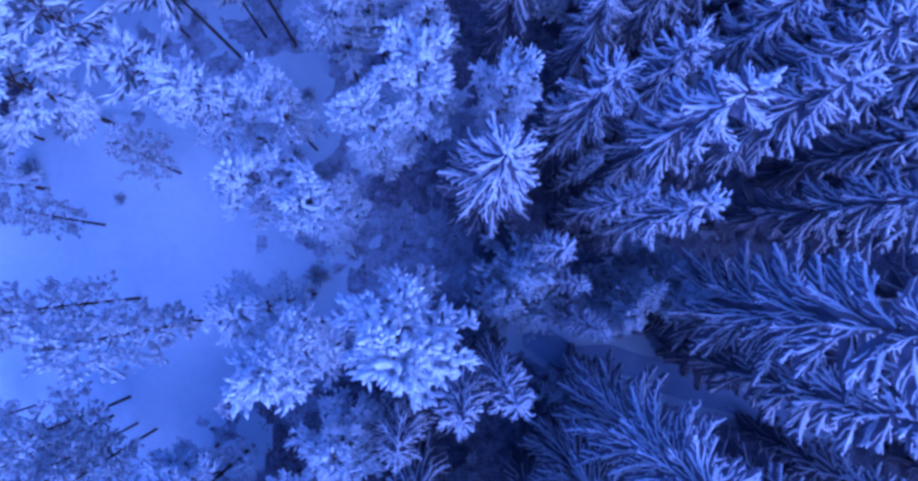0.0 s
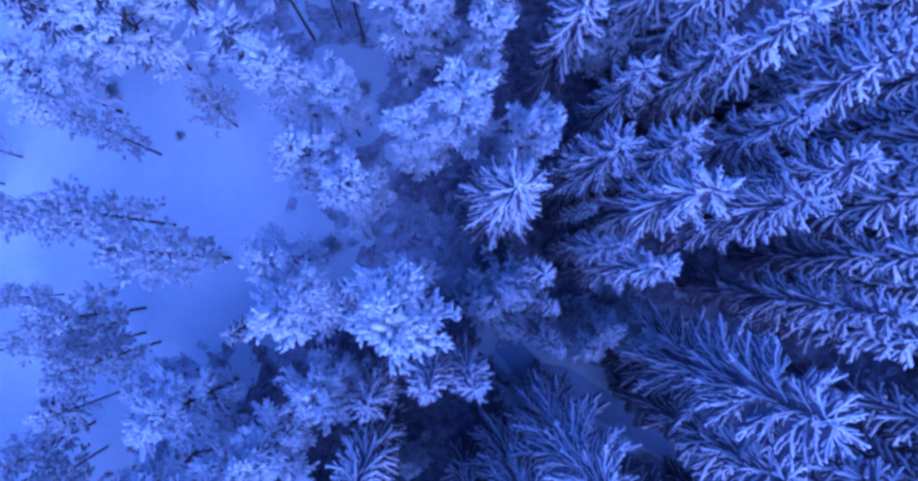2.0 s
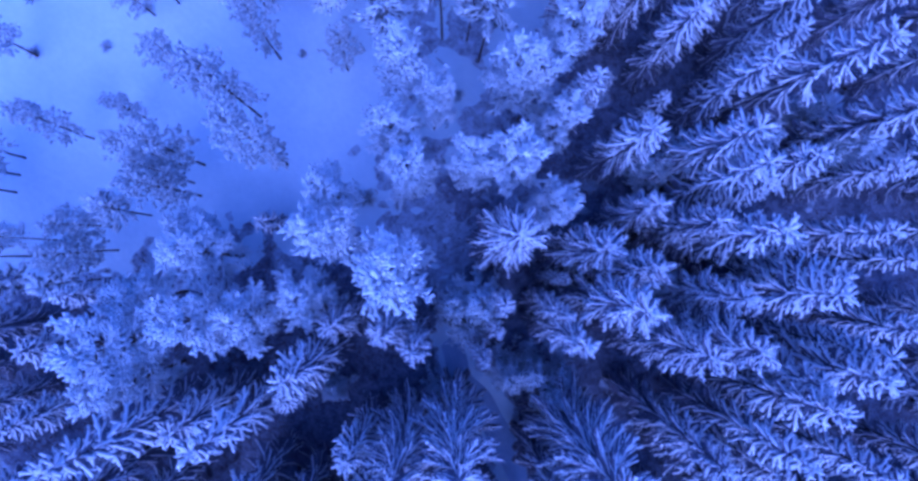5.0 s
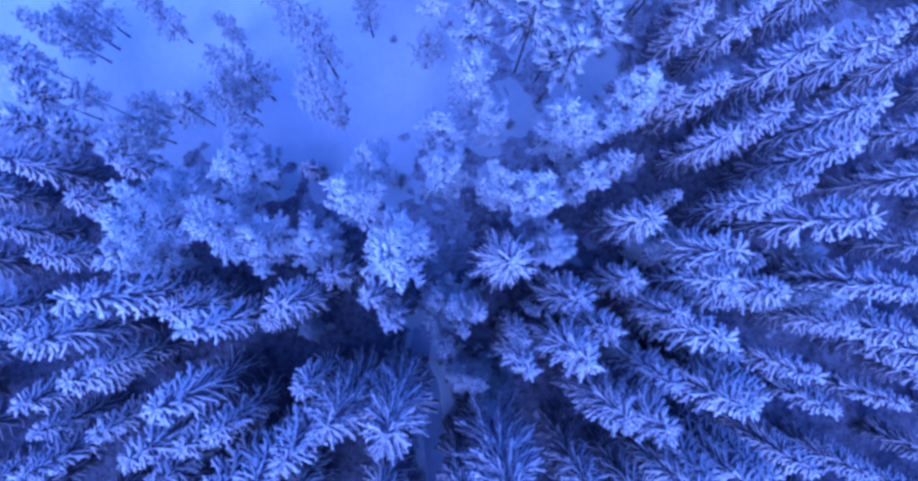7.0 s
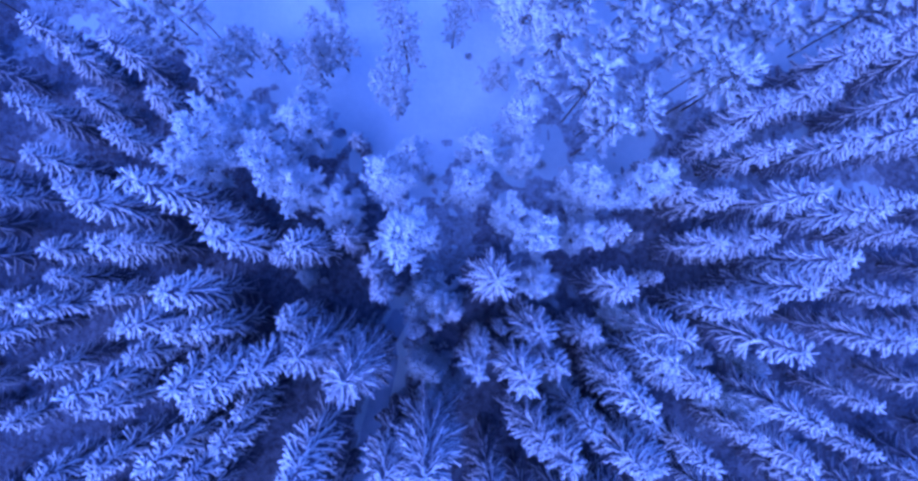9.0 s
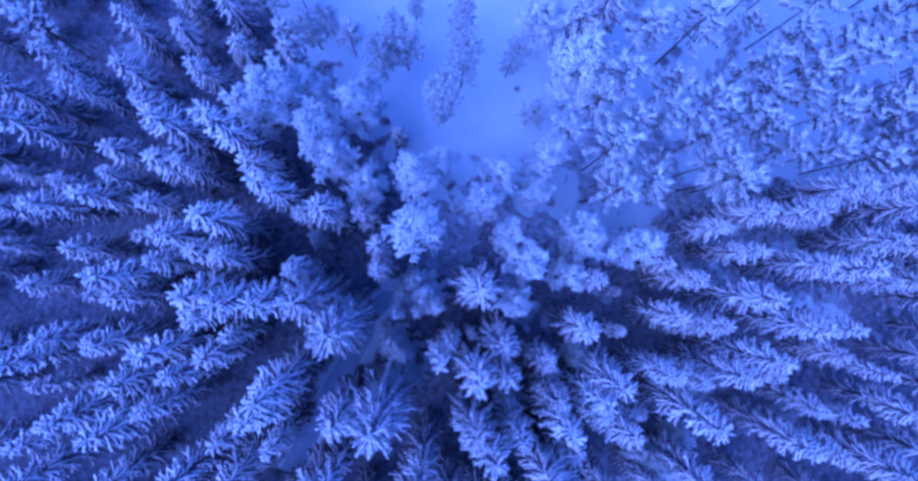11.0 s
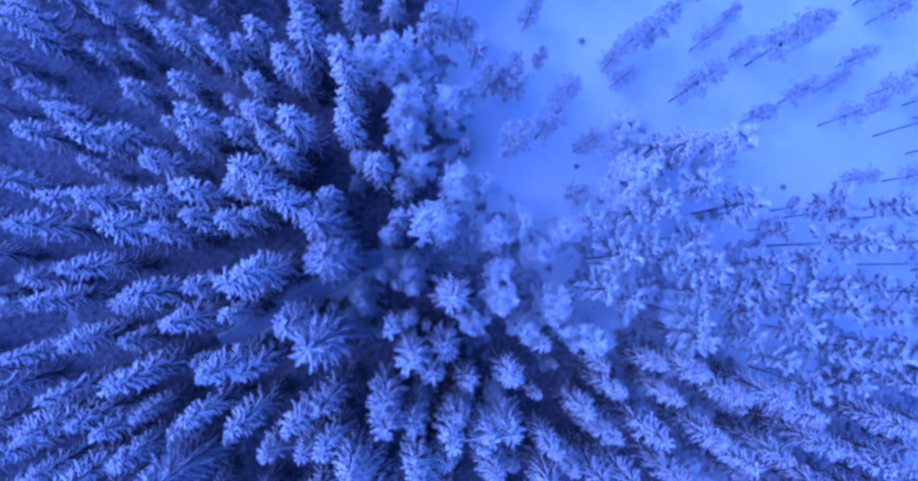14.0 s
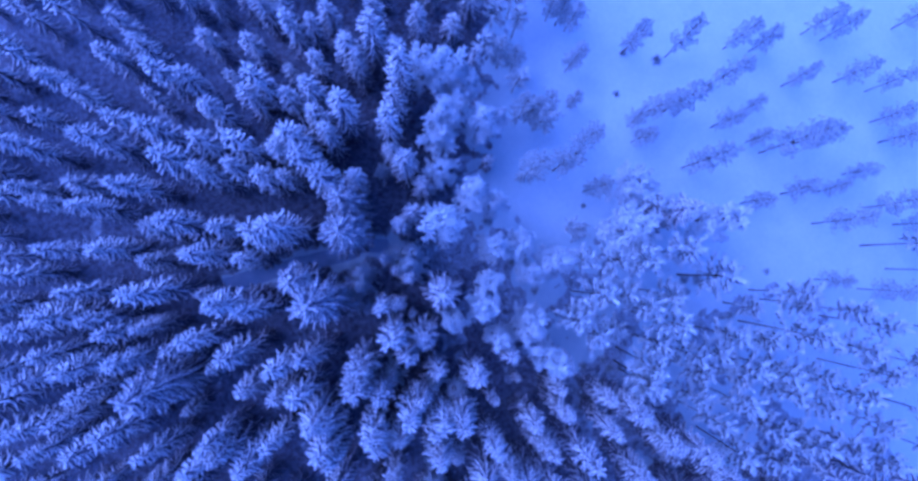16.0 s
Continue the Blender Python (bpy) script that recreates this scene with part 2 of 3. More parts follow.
    return [("trunk", trunk.mesh("spruce_trunk", BARK), ()), ("crown", needles.mesh("spruce_crown", NEEDLES, False), ()), ("snow_load", snow.mesh("spruce_snow", BRANCH_SNOW), ())]


def pine_kind(seed, height, reach, fine, white=8, bare=0.5):
    """A pine: bare lower trunk, a crown of rising limbs whose shoots end in fingers of snow."""
    rng = random.Random(seed)
    trunk, needles, snow = Build(), Build(), Build()
    lean = Vector((rng.uniform(-0.3, 0.3), rng.uniform(-0.3, 0.3), 0))
    axis = lambda z: lean * (z / height) ** 1.5 + Vector((0, 0, z))
    trunk.tube([axis(height * k / 6) - Vector((0, 0, 0.3 if k == 0 else 0)) for k in range(7)], [0.0068 * height * (1.05 - k / 6) + 0.012 for k in range(7)], 7)

    def tuft(p, size, turn, rise, count):
        for k in range(count):
            w = way_to(turn + rng.uniform(-1.0, 1.0), rise + radians(rng.uniform(-30, 35)))
            off = Vector((rng.uniform(-1, 1), rng.uniform(-1, 1), rng.uniform(-0.6, 0.6))) * (0.38 * size)
            snow.spike(p + off, w, size * rng.uniform(1.0, 1.7), size * rng.uniform(0.17, 0.25), 3, 0.68)
        w = way_to(turn + rng.uniform(-1.9, 1.9), rise + radians(rng.uniform(-85, -40)))
        needles.spike(p, w, size * rng.uniform(0.8, 1.2), size * 0.24, 3)

    limbs = 26 if fine else 22
    turn = rng.uniform(0, 6.28)
    for k in range(limbs):
        up = bare + (0.985 - bare) * (k + 0.5) / limbs
        turn += 2.4 + rng.uniform(-0.4, 0.4)
        rel = (up - bare) / (1 - bare)
        long = reach * (0.25 + 0.75 * math.sin(math.pi * (0.25 + 0.62 * rel))) * rng.uniform(0.55, 1.3) * (1.0 if rel < 0.8 else 0.75)
        rise = radians(0 + 48 * rel + rng.uniform(-12, 12))
        root = axis(height * up)
        swing = way_to(turn + 1.571, 0) * rng.uniform(-0.2, 0.2) * long
        line = [root + way_to(turn, rise) * (long * s) + swing * s * s + Vector((0, 0, 0.08 * long * s * s)) for s in (0, 0.35, 0.7, 1.0)]
        trunk.tube(line[:3] if not fine else line, [0.045, 0.033, 0.02, 0.012][:3 if not fine else 4], 3)
        snow.tube([p + Vector((0, 0, 0.06)) for p in line[1:]], (0.09, 0.14, 0.11) if fine else (0.10, 0.12, 0.04), 3, 0.8)
        if not fine:  # a fan of snowy fingers on either side of the limb
            for j in range(int(3.5 + 3.5 * long)):
                s = 0.2 + 0.8 * (j + rng.random()) / int(3.5 + 3.5 * long)
                i = min(int(s * 3), 2)
                q = line[i].lerp(line[i + 1], s * 3 - i)
                way = turn + rng.uniform(0.25, 0.65) * (1 if j % 2 else -1) * (1.2 - 0.7 * s)
                w = way_to(way, rise + rng.uniform(-0.35, 0.25))
                size = rng.uniform(0.8, 1.25) * (1.1 - 0.35 * s)
                snow.spike(q, w, size, rng.uniform(0.085, 0.115), 3, 0.5)
                needles.spike(q, way_to(way, rise - rng.uniform(0.8, 1.4)), size * rng.uniform(0.5, 0.8), 0.14, 3)
            for side in (-0.45, 0.0, 0.45):
                snow.spike(line[2].lerp(line[3], 0.7), way_to(turn + side + rng.uniform(-0.15, 0.15), rise + rng.uniform(-0.1, 0.3)), rng.uniform(0.7, 1.1), 0.10, 3, 0.4)
            continue
        subs = int(5 + 3.8 * long)
        for j in range(subs):
            s = 0.22 + 0.78 * (j + rng.random()) / subs
            i = min(int(s * 3), 2)
            q = line[i].lerp(line[i + 1], s * 3 - i)
            way = turn + rng.uniform(0.35, 1.15) * rng.choice((-1, 1)) * (1.15 - 0.6 * s)
            end = q + way_to(way, rise + rng.uniform(-0.3, 0.4)) * rng.uniform(0.2, 0.5) * (0.6 + 0.3 * long)
            trunk.tube([q, end], [0.016, 0.008], 3)
            size = rng.uniform(0.26, 0.40)
            snow.spike(q, (end - q).normalized(), (end - q).length + size, 0.11 * rng.uniform(0.8, 1.2), 4, 0.7)
            tuft(end, size, way, rise, int(white * (0.7 + 0.45 * rel)))
            tuft(q.lerp(end, 0.3), size * 0.85, way, rise, int(white * (0.3 + 0.5 * rel)))
    for k in range(3):
        tuft(axis(height) - Vector((0, 0, 0.25 * k)), 0.55, k * 2.1, 0.6, white)
    for k in range(5):  # dead stubs on the bare trunk
        z = height * rng.uniform(0.25, bare)
        trunk.tube([axis(z), axis(z) + way_to(rng.uniform(0, 6.28), 0.1) * rng.uniform(0.3, 0.9)], [0.02, 0.006], 3)
    return [("trunk", trunk.mesh("pine_trunk", PINE_BARK), ()), ("crown", needles.mesh("pine_crown", PINE_NEEDLES, False), ()), ("snow_load", snow.mesh("pine_snow", PINE_SNOW), ())]


def clearing_pine_kind(seed, height, reach, bare):
    """A small pine of the open clearing: short bare trunk, a long soft crown of fine rimed twigs with little snow."""
    rng = random.Random(seed)
    trunk, needles, snow = Build(), Build(), Build()
    lean = Vector((rng.uniform(-0.4, 0.4), rng.uniform(-0.4, 0.4), 0))
    axis = lambda z: lean * (z / height) ** 1.5 + Vector((0, 0, z))
    trunk.tube([axis(height * k / 6) - Vector((0, 0, 0.3 if k == 0 else 0)) for k in range(7)], [0.0085 * height * (1.05 - k / 6) + 0.012 for k in range(7)], 6)
    limbs, turn = 36, rng.uniform(0, 6.28)
    for k in range(limbs):
        rel = (k + rng.random()) / limbs
        up = bare + (0.99 - bare) * rel
        turn += 2.4 + rng.uniform(-0.6, 0.6)
        long = reach * (0.35 + 0.85 * math.sin(math.pi * (0.18 + 0.74 * rel))) * rng.uniform(0.45, 1.15)
        rise = radians(-8 + 55 * rel + rng.uniform(-15, 15))
        root = axis(height * up)
        end = root + way_to(turn, rise) * long + Vector((0, 0, 0.05 * long))
        trunk.tube([root, root.lerp(end, 0.6)], [0.028, 0.012], 3)
        for j in range(5):
            s = 0.25 + 0.75 * (j + rng.random()) / 5
            q = root.lerp(end, s)
            way = turn + rng.uniform(-1.1, 1.1)
            twig = q + way_to(way, rise + rng.uniform(-0.4, 0.5)) * rng.uniform(0.12, 0.38)
            for n in range(2):
                off = Vector((rng.uniform(-1, 1), rng.uniform(-1, 1), rng.uniform(-0.7, 0.7))) * 0.16
                needles.spike(twig + off, way_to(way + rng.uniform(-1.6, 1.6), rise + rng.uniform(-1.0, 0.4)), rng.uniform(0.28, 0.48), rng.uniform(0.09, 0.14), 3)
            for n in range(2):
                off = Vector((rng.uniform(-1, 1), rng.uniform(-1, 1), rng.uniform(0.1, 0.8))) * 0.13
                snow.spike(twig + off, way_to(way + rng.uniform(-1.2, 1.2), rise + rng.uniform(-0.4, 0.6)), rng.uniform(0.24, 0.44), rng.uniform(0.06, 0.10), 3, 0.7)
    for k in range(4):  # dead stubs on the bare trunk
        z = height * rng.uniform(0.08, bare)
        trunk.tube([axis(z), axis(z) + way_to(rng.uniform(0, 6.28), 0.1) * rng.uniform(0.2, 0.6)], [0.018, 0.006], 3)
    return [("trunk", trunk.mesh("pine_trunk", PINE_BARK), ()), ("crown", needles.mesh("pine_crown", RIMED, False), ()), ("snow_load", snow.mesh("pine_snow", THIN_SNOW), ())]


def birch_kind(seed, height, reach):
    """A young leafless birch, all its fine twigs furred with frost."""
    rng = random.Random(seed)
    trunk, frost = Build(), Build()
    trunk.tube([Vector((0, 0, -0.2)), Vector((0.1, 0, height * 0.5)), Vector((0.05, 0.1, height))], [0.05, 0.03, 0.008], 5)
    for k in range(52):
        z = height * (0.22 + 0.76 * (k + 0.5) / 52)
        a, rise = k * 2.4 + rng.uniform(-0.4, 0.4), radians(rng.uniform(15, 60))
        long = reach * (1.25 - z / height) * rng.uniform(0.6, 1.25)
        line = [Vector((0, 0, z)) + way_to(a, rise) * (long * s) + Vector((0, 0, -0.15 * long * s * s)) for s in (0, 0.5, 1.0)]
        frost.tube(line, [0.024, 0.030, 0.018], 3)
        for j in range(22):
            s = rng.uniform(0.12, 1.0)
            q = line[0].lerp(line[1], s * 2) if s < 0.5 else line[1].lerp(line[2], s * 2 - 1)
            frost.spike(q, way_to(a + rng.uniform(-1.6, 1.6), rise + rng.uniform(-0.9, 0.7)), rng.uniform(0.2, 0.45), rng.uniform(0.06, 0.10), 3)
    return [("trunk", trunk.mesh("birch_trunk", HEATH), ()), ("hoar_frost", frost.mesh("birch_frost", HOAR), ())]


def bush_kind(seed, size):
    """A low dark juniper with a little snow on top."""
    rng = random.Random(seed)
    dark, white = Build(), Build()
    for k in range(70):
        w = way_to(rng.uniform(0, 6.28), radians(rng.uniform(5, 85)))
        dark.spike(Vector((w.x * 0.15, w.y * 0.15, 0)) * size, w, size * rng.uniform(0.55, 1.05), size * 0.07, 3)
    for k in range(10):
        w = way_to(rng.uniform(0, 6.28), radians(rng.uniform(30, 80)))
        white.spike(w * size * 0.5, w, size * 0.4, size * 0.10, 3)
    return [("foliage", dark.mesh("juniper_foliage", RIMED, False), ()), ("snow_load", white.mesh("juniper_snow", THIN_SNOW), ())]


KINDS = {
    "spruce_near": [spruce_kind(11 + k, 15.0, r, True, ld) for k, (r, ld) in enumerate(((2.05, 1.0), (1.9, 1.1), (2.2, 1.0), (1.75, 1.1), (2.0, 1.05)))],
    "spruce_wide": [spruce_kind(21 + k, 18.0, r, True, 0.95) for k, r in enumerate((3.1, 2.8))],
    "spruce": [spruce_kind(41 + k, 15.0, r, False, ld) for k, (r, ld) in enumerate(((1.75, 1.0), (1.95, 0.95), (1.55, 1.05), (2.1, 0.95), (1.65, 1.05), (1.85, 1.0)))],
    "young_spruce": [spruce_kind(55 + k, 8.0, r, False, 0.95) for k, r in enumerate((1.35, 1.2, 1.5))],
    "far_spruce": [spruce_kind(61 + k, 15.0, r, False, 1.7, 0.38) for k, r in enumerate((1.9, 2.1, 1.7))],
    "pine_near": [pine_kind(71 + k, 13.0, r, True, 7, b) for k, (r, b) in enumerate(((1.65, 0.38), (1.5, 0.34), (1.8, 0.42), (1.45, 0.30)))],
    "pine": [pine_kind(91 + k, 13.0, r, False, 6, b) for k, (r, b) in enumerate(((1.85, 0.54), (1.6, 0.60), (2.0, 0.58), (1.7, 0.52)))],
    "thin_pine": [clearing_pine_kind(111 + k, 9.0, r, b) for k, (r, b) in enumerate(((1.20, 0.32), (1.05, 0.26), (1.35, 0.36), (1.1, 0.30)))],
    "birch": [birch_kind(131, 5.0, 1.5), birch_kind(132, 4.0, 1.3)],
    "bush": [bush_kind(141, 0.8), bush_kind(142, 0.6)],
}
NOMINAL = {"young_spruce": 8.0, "spruce_near": 15.0, "spruce_wide": 18.0, "spruce": 15.0, "pine_near": 13.0, "pine": 13.0, "thin_pine": 9.0, "birch": 5.0, "bush": 0.8}
WHAT = {"young_spruce": ("spruce", "spruce tree", "spruces of the forest"), "spruce": ("spruce", "spruce tree", "spruces of the forest"), "pine": ("pine", "pine tree", "pines of the forest"), "thin_pine": ("pine", "pine tree", "pines in the clearing"),
        "birch": ("birch", "birch tree", "frosted young birches"), "bush": ("juniper", "bush", "bushes on the snow")}
planted, made = [], {}


def beside(x, y):
    """What stands or lies next to a place."""
    if 3 < x < 24 and abs(y + 2.2 + 0.32 * x) < 3.2:
        return "beside the snowed-in track"
    if x < -19 and y < 13:
        return "standing in the open clearing"
    if x < -6 and y < 12:
        return "at the edge of the clearing"
    return "among the close forest"


def plant(kind, x, y, height, broad=1.0):
    """A tree of a kind with its foot at (x, y)."""
    near = kind == "spruce" and math.hypot(x - 5.5, y - 1.0) < 10.8 or kind == "pine" and (broad > 1.45 or math.hypot(x - 4.5, y - 1.0) < (22.5 if y < 0 else 15.8))
    key = "spruce_wide" if kind == "spruce" and broad > 1.41 else kind + "_near" if near else kind
    dice = random.Random(int(x * 10) * 7919 + int(y * 10))
    which = dice.randrange(len(KINDS[key]))
    size = height / NOMINAL[key]
    wide = (broad / 1.5 if key == "spruce_wide" else broad) * size ** 0.55 * dice.uniform(0.9, 1.12) * (0.88 if key == "pine_near" else 0.78 if kind == "pine" else 0.84 if kind == "thin_pine" else 1.0)
    m = Matrix.LocRotScale((x, y, lie(x, y)), Euler((dice.uniform(-0.02, 0.02), dice.uniform(-0.02, 0.02), dice.uniform(0, 6.283))), (wide, wide, size))
    name, category, group = WHAT[kind]
    look_of = {"spruce": ("tall " if height > 15.5 else "young " if height < 10 else "") + "snow-laden spruce ",
               "young_spruce": "young snow-laden spruce ",
               "pine": ("tall " if height > 14 else "") + "pine with snow-covered crown ",
               "thin_pine": ("small " if height < 7 else "") + "bare-trunked pine under thin snow ",
               "birch": "young leafless birch in hoar frost ", "bush": "low dark juniper bush in snow "}[kind]
    if (key, which) not in made:
        thing = new(name)
        for piece, mesh, under in KINDS[key][which]:
            ob = part(piece, mesh, thing, {"snow_load": "thick pale snow on the branches", "hoar_frost": "pale frosted twigs"}.get(piece, ""))
            for deeper, mesh2 in under:
                part(deeper, mesh2, ob, "thick pale snow on the branch")
            if piece in ("snow_load", "crown", "hoar_frost", "foliage"):
                tagged(ob, kind="stuff")
        thing.matrix_basis = m
        made[key, which] = thing
    else:
        thing = copy_thing(made[key, which], Matrix.Identity(4))
        thing.matrix_basis = m
    tagged(thing, look_of + beside(x, y), category, group)
    planted.append((x, y, height, kind))
    return thing


# ---- ground ----
def track_y(x):
    """The middle of the track, which runs off to the east."""
    return -3.3 - 1.9 * min(max((x - 4.5) / 3.0, 0), 1) - 0.30 * max(x - 9.5, 0) + 0.12 * max(x - 18, 0)


def lie(x, y):
    """The height of the snow."""
    h = 0.22 * noise.noise(Vector((x * 0.11, y * 0.11, 0.3))) + 0.07 * noise.noise(Vector((x * 0.5, y * 0.5, 4.1)))
    if 4.0 < x < 26:
        d = abs(y - track_y(x))
        h += -0.22 * max(0.0, 1 - (d / 1.9) ** 4) if d < 1.9 else 0.0
    return h * (1 if max(abs(x), abs(y)) < 70 else 0.3)


def build_ground():
    """One sheet to the horizon."""
    n = 220
    line = [70 * u + 1430 * u ** 9 for u in [2 * i / n - 1 for i in range(n + 1)]]
    verts = [(x, y, lie(x, y)) for y in line for x in line]
    faces = [(j * (n + 1) + i, j * (n + 1) + i + 1, (j + 1) * (n + 1) + i + 1, (j + 1) * (n + 1) + i) for j in range(n) for i in range(n)]
    me = bpy.data.meshes.new("ground")
    me.from_pydata(verts, [], faces)
    me.polygons.foreach_set("use_smooth", [True] * len(me.polygons))
    me.materials.append(SNOW)
    tagged(new("ground", me), "smooth untouched snow over the forest floor and clearing", "snow", kind="structure")


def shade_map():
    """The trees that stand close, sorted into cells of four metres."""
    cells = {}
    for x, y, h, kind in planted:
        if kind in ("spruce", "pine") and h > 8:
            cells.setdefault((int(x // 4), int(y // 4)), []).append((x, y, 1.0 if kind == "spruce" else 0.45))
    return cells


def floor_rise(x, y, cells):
    """How far the shade-toned forest floor stands out of the snow, most between close trees (below nought: buried)."""
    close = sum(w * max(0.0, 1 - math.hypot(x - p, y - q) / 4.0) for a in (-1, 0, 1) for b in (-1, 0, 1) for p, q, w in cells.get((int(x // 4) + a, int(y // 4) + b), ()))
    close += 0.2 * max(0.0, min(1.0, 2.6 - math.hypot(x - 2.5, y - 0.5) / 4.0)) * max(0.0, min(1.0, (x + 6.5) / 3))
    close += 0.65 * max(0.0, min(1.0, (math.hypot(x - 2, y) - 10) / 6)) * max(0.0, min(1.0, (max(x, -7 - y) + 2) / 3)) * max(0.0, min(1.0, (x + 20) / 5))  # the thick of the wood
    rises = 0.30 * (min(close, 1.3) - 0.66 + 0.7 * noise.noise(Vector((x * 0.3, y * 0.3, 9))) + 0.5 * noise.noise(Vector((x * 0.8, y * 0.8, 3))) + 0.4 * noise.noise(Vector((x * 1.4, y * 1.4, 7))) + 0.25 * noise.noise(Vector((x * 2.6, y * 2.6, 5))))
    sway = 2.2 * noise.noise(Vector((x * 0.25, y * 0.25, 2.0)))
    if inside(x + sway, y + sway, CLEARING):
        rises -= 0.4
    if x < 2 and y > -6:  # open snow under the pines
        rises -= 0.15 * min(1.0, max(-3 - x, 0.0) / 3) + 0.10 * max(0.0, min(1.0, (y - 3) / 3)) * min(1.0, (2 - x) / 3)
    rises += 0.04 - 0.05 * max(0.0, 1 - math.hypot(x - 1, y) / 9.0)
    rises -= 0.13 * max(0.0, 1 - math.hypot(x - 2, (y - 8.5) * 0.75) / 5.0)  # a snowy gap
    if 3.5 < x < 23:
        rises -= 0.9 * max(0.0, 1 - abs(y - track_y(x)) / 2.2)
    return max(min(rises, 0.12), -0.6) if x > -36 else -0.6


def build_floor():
    """The floor under the close trees, two sheets that rise out of the snow where they stand and sink under it in the
    open:
    heather in half-dark snow all round, dark litter in the thick of the wood, both coloured to stand in for tree shade."""
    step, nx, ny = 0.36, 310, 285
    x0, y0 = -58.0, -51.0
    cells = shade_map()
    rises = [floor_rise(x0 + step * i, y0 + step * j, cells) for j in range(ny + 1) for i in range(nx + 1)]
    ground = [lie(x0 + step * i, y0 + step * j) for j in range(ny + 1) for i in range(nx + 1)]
    for name, wider, most, mat, label in (("thin_snow", 0.15, 0.045, SHADED_COVER, "snow toned as shade with heather showing at the trees' feet"),
                                          ("forest_floor", 0.0, 0.12, FLOOR, "heather and litter with painted shade under the close trees")):
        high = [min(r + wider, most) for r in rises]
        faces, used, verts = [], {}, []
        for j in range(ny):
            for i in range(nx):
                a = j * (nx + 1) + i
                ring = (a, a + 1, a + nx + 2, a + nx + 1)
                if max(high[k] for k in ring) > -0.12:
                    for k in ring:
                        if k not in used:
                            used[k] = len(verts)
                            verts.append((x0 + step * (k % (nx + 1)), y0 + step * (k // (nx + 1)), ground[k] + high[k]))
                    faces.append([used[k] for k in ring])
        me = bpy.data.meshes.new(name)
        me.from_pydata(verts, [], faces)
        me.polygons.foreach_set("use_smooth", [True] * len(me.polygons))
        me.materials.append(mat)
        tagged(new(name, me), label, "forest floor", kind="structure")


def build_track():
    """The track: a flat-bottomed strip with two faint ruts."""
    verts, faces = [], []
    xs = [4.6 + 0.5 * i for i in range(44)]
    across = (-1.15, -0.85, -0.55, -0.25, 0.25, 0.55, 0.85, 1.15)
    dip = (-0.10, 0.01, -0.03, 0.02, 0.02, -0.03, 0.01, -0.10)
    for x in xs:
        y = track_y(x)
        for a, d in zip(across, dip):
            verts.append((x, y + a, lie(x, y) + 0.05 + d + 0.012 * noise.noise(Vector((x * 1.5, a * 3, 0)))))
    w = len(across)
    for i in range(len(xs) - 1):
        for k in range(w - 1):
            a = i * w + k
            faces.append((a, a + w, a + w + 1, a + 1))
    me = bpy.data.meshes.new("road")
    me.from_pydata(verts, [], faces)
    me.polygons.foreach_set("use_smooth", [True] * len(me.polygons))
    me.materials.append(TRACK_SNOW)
    tagged(new("road", me), "narrow forest track under packed snow, shade in its colour, faint ruts", "track", kind="structure")



# ---- the trees ----
plant("pine", -26.1, 24.5, 16.4, 1.05)
plant("pine", -25.4, 10.8, 13.9, 1.5)
plant("pine", -23.5, 27.7, 12.4)
plant("pine", -22.6, 16.2, 12.5, 1.4)
plant("spruce", -22.4, 8.3, 14.0, 1.40)
plant("pine", -22.2, 29.2, 13.3)
plant("pine", -22.1, 35.3, 9.1)
plant("pine", -20.6, 12.2, 13.5, 1.3)
plant("pine", -20.4, 25.6, 13.4)
plant("pine", -19.2, 31.4, 13.1)
plant("pine", -17.6, 7.8, 11.8, 1.5)
plant("pine", -16.8, 10.5, 14.5, 1.05)
plant("spruce", -16.0, -25.7, 8.6, 1.2)
plant("pine", -15.2, 16.6, 17.1)
plant("pine", -14.8, 28.2, 12.4)
plant("pine", -14.4, 25.5, 12.0)
plant("pine", -14.3, 14.4, 13.8)
plant("pine", -14.0, 19.0, 11.4)
plant("spruce", -13.0, -20.3, 8.8, 1.2)
plant("spruce", -12.8, -24.6, 9.0, 1.2)
plant("pine", -12.0, 19.7, 13.7)
plant("pine", -11.8, 7.9, 10.5, 1.10)
plant("pine", -11.6, -9.3, 8.1)
plant("pine", -11.0, 16.2, 9.5)
plant("pine", -11.0, 22.0, 13.1)
plant("pine", -10.8, 11.5, 13.8)
plant("pine", -10.8, -13.8, 9.4, 1.20)
plant("pine", -9.8, -9.4, 11.5, 1.20)
plant("pine", -9.4, 12.6, 9.2)
plant("pine", -9.4, 6.8, 11.6, 1.10)
plant("pine", -9.2, 14.5, 13.3)
plant("pine", -9.0, -15.5, 14.0, 1.20)
plant("pine", -7.8, 12.2, 13.8, 1.00)
plant("pine", -7.5, -17.3, 11.5, 1.20)
plant("pine", -7.0, -11.5, 13.2, 1.20)
plant("pine", -7.0, 3.6, 12.0, 1.00)
plant("pine", -6.6, -1.4, 13.0, 0.85)
plant("pine", -6.6, 6.4, 12.0, 0.80)
plant("pine", -5.2, -9.7, 11.6, 1.20)
plant("pine", -5.2, -3.5, 15.5, 0.95)
plant("pine", -4.4, 2.4, 12.5, 1.05)
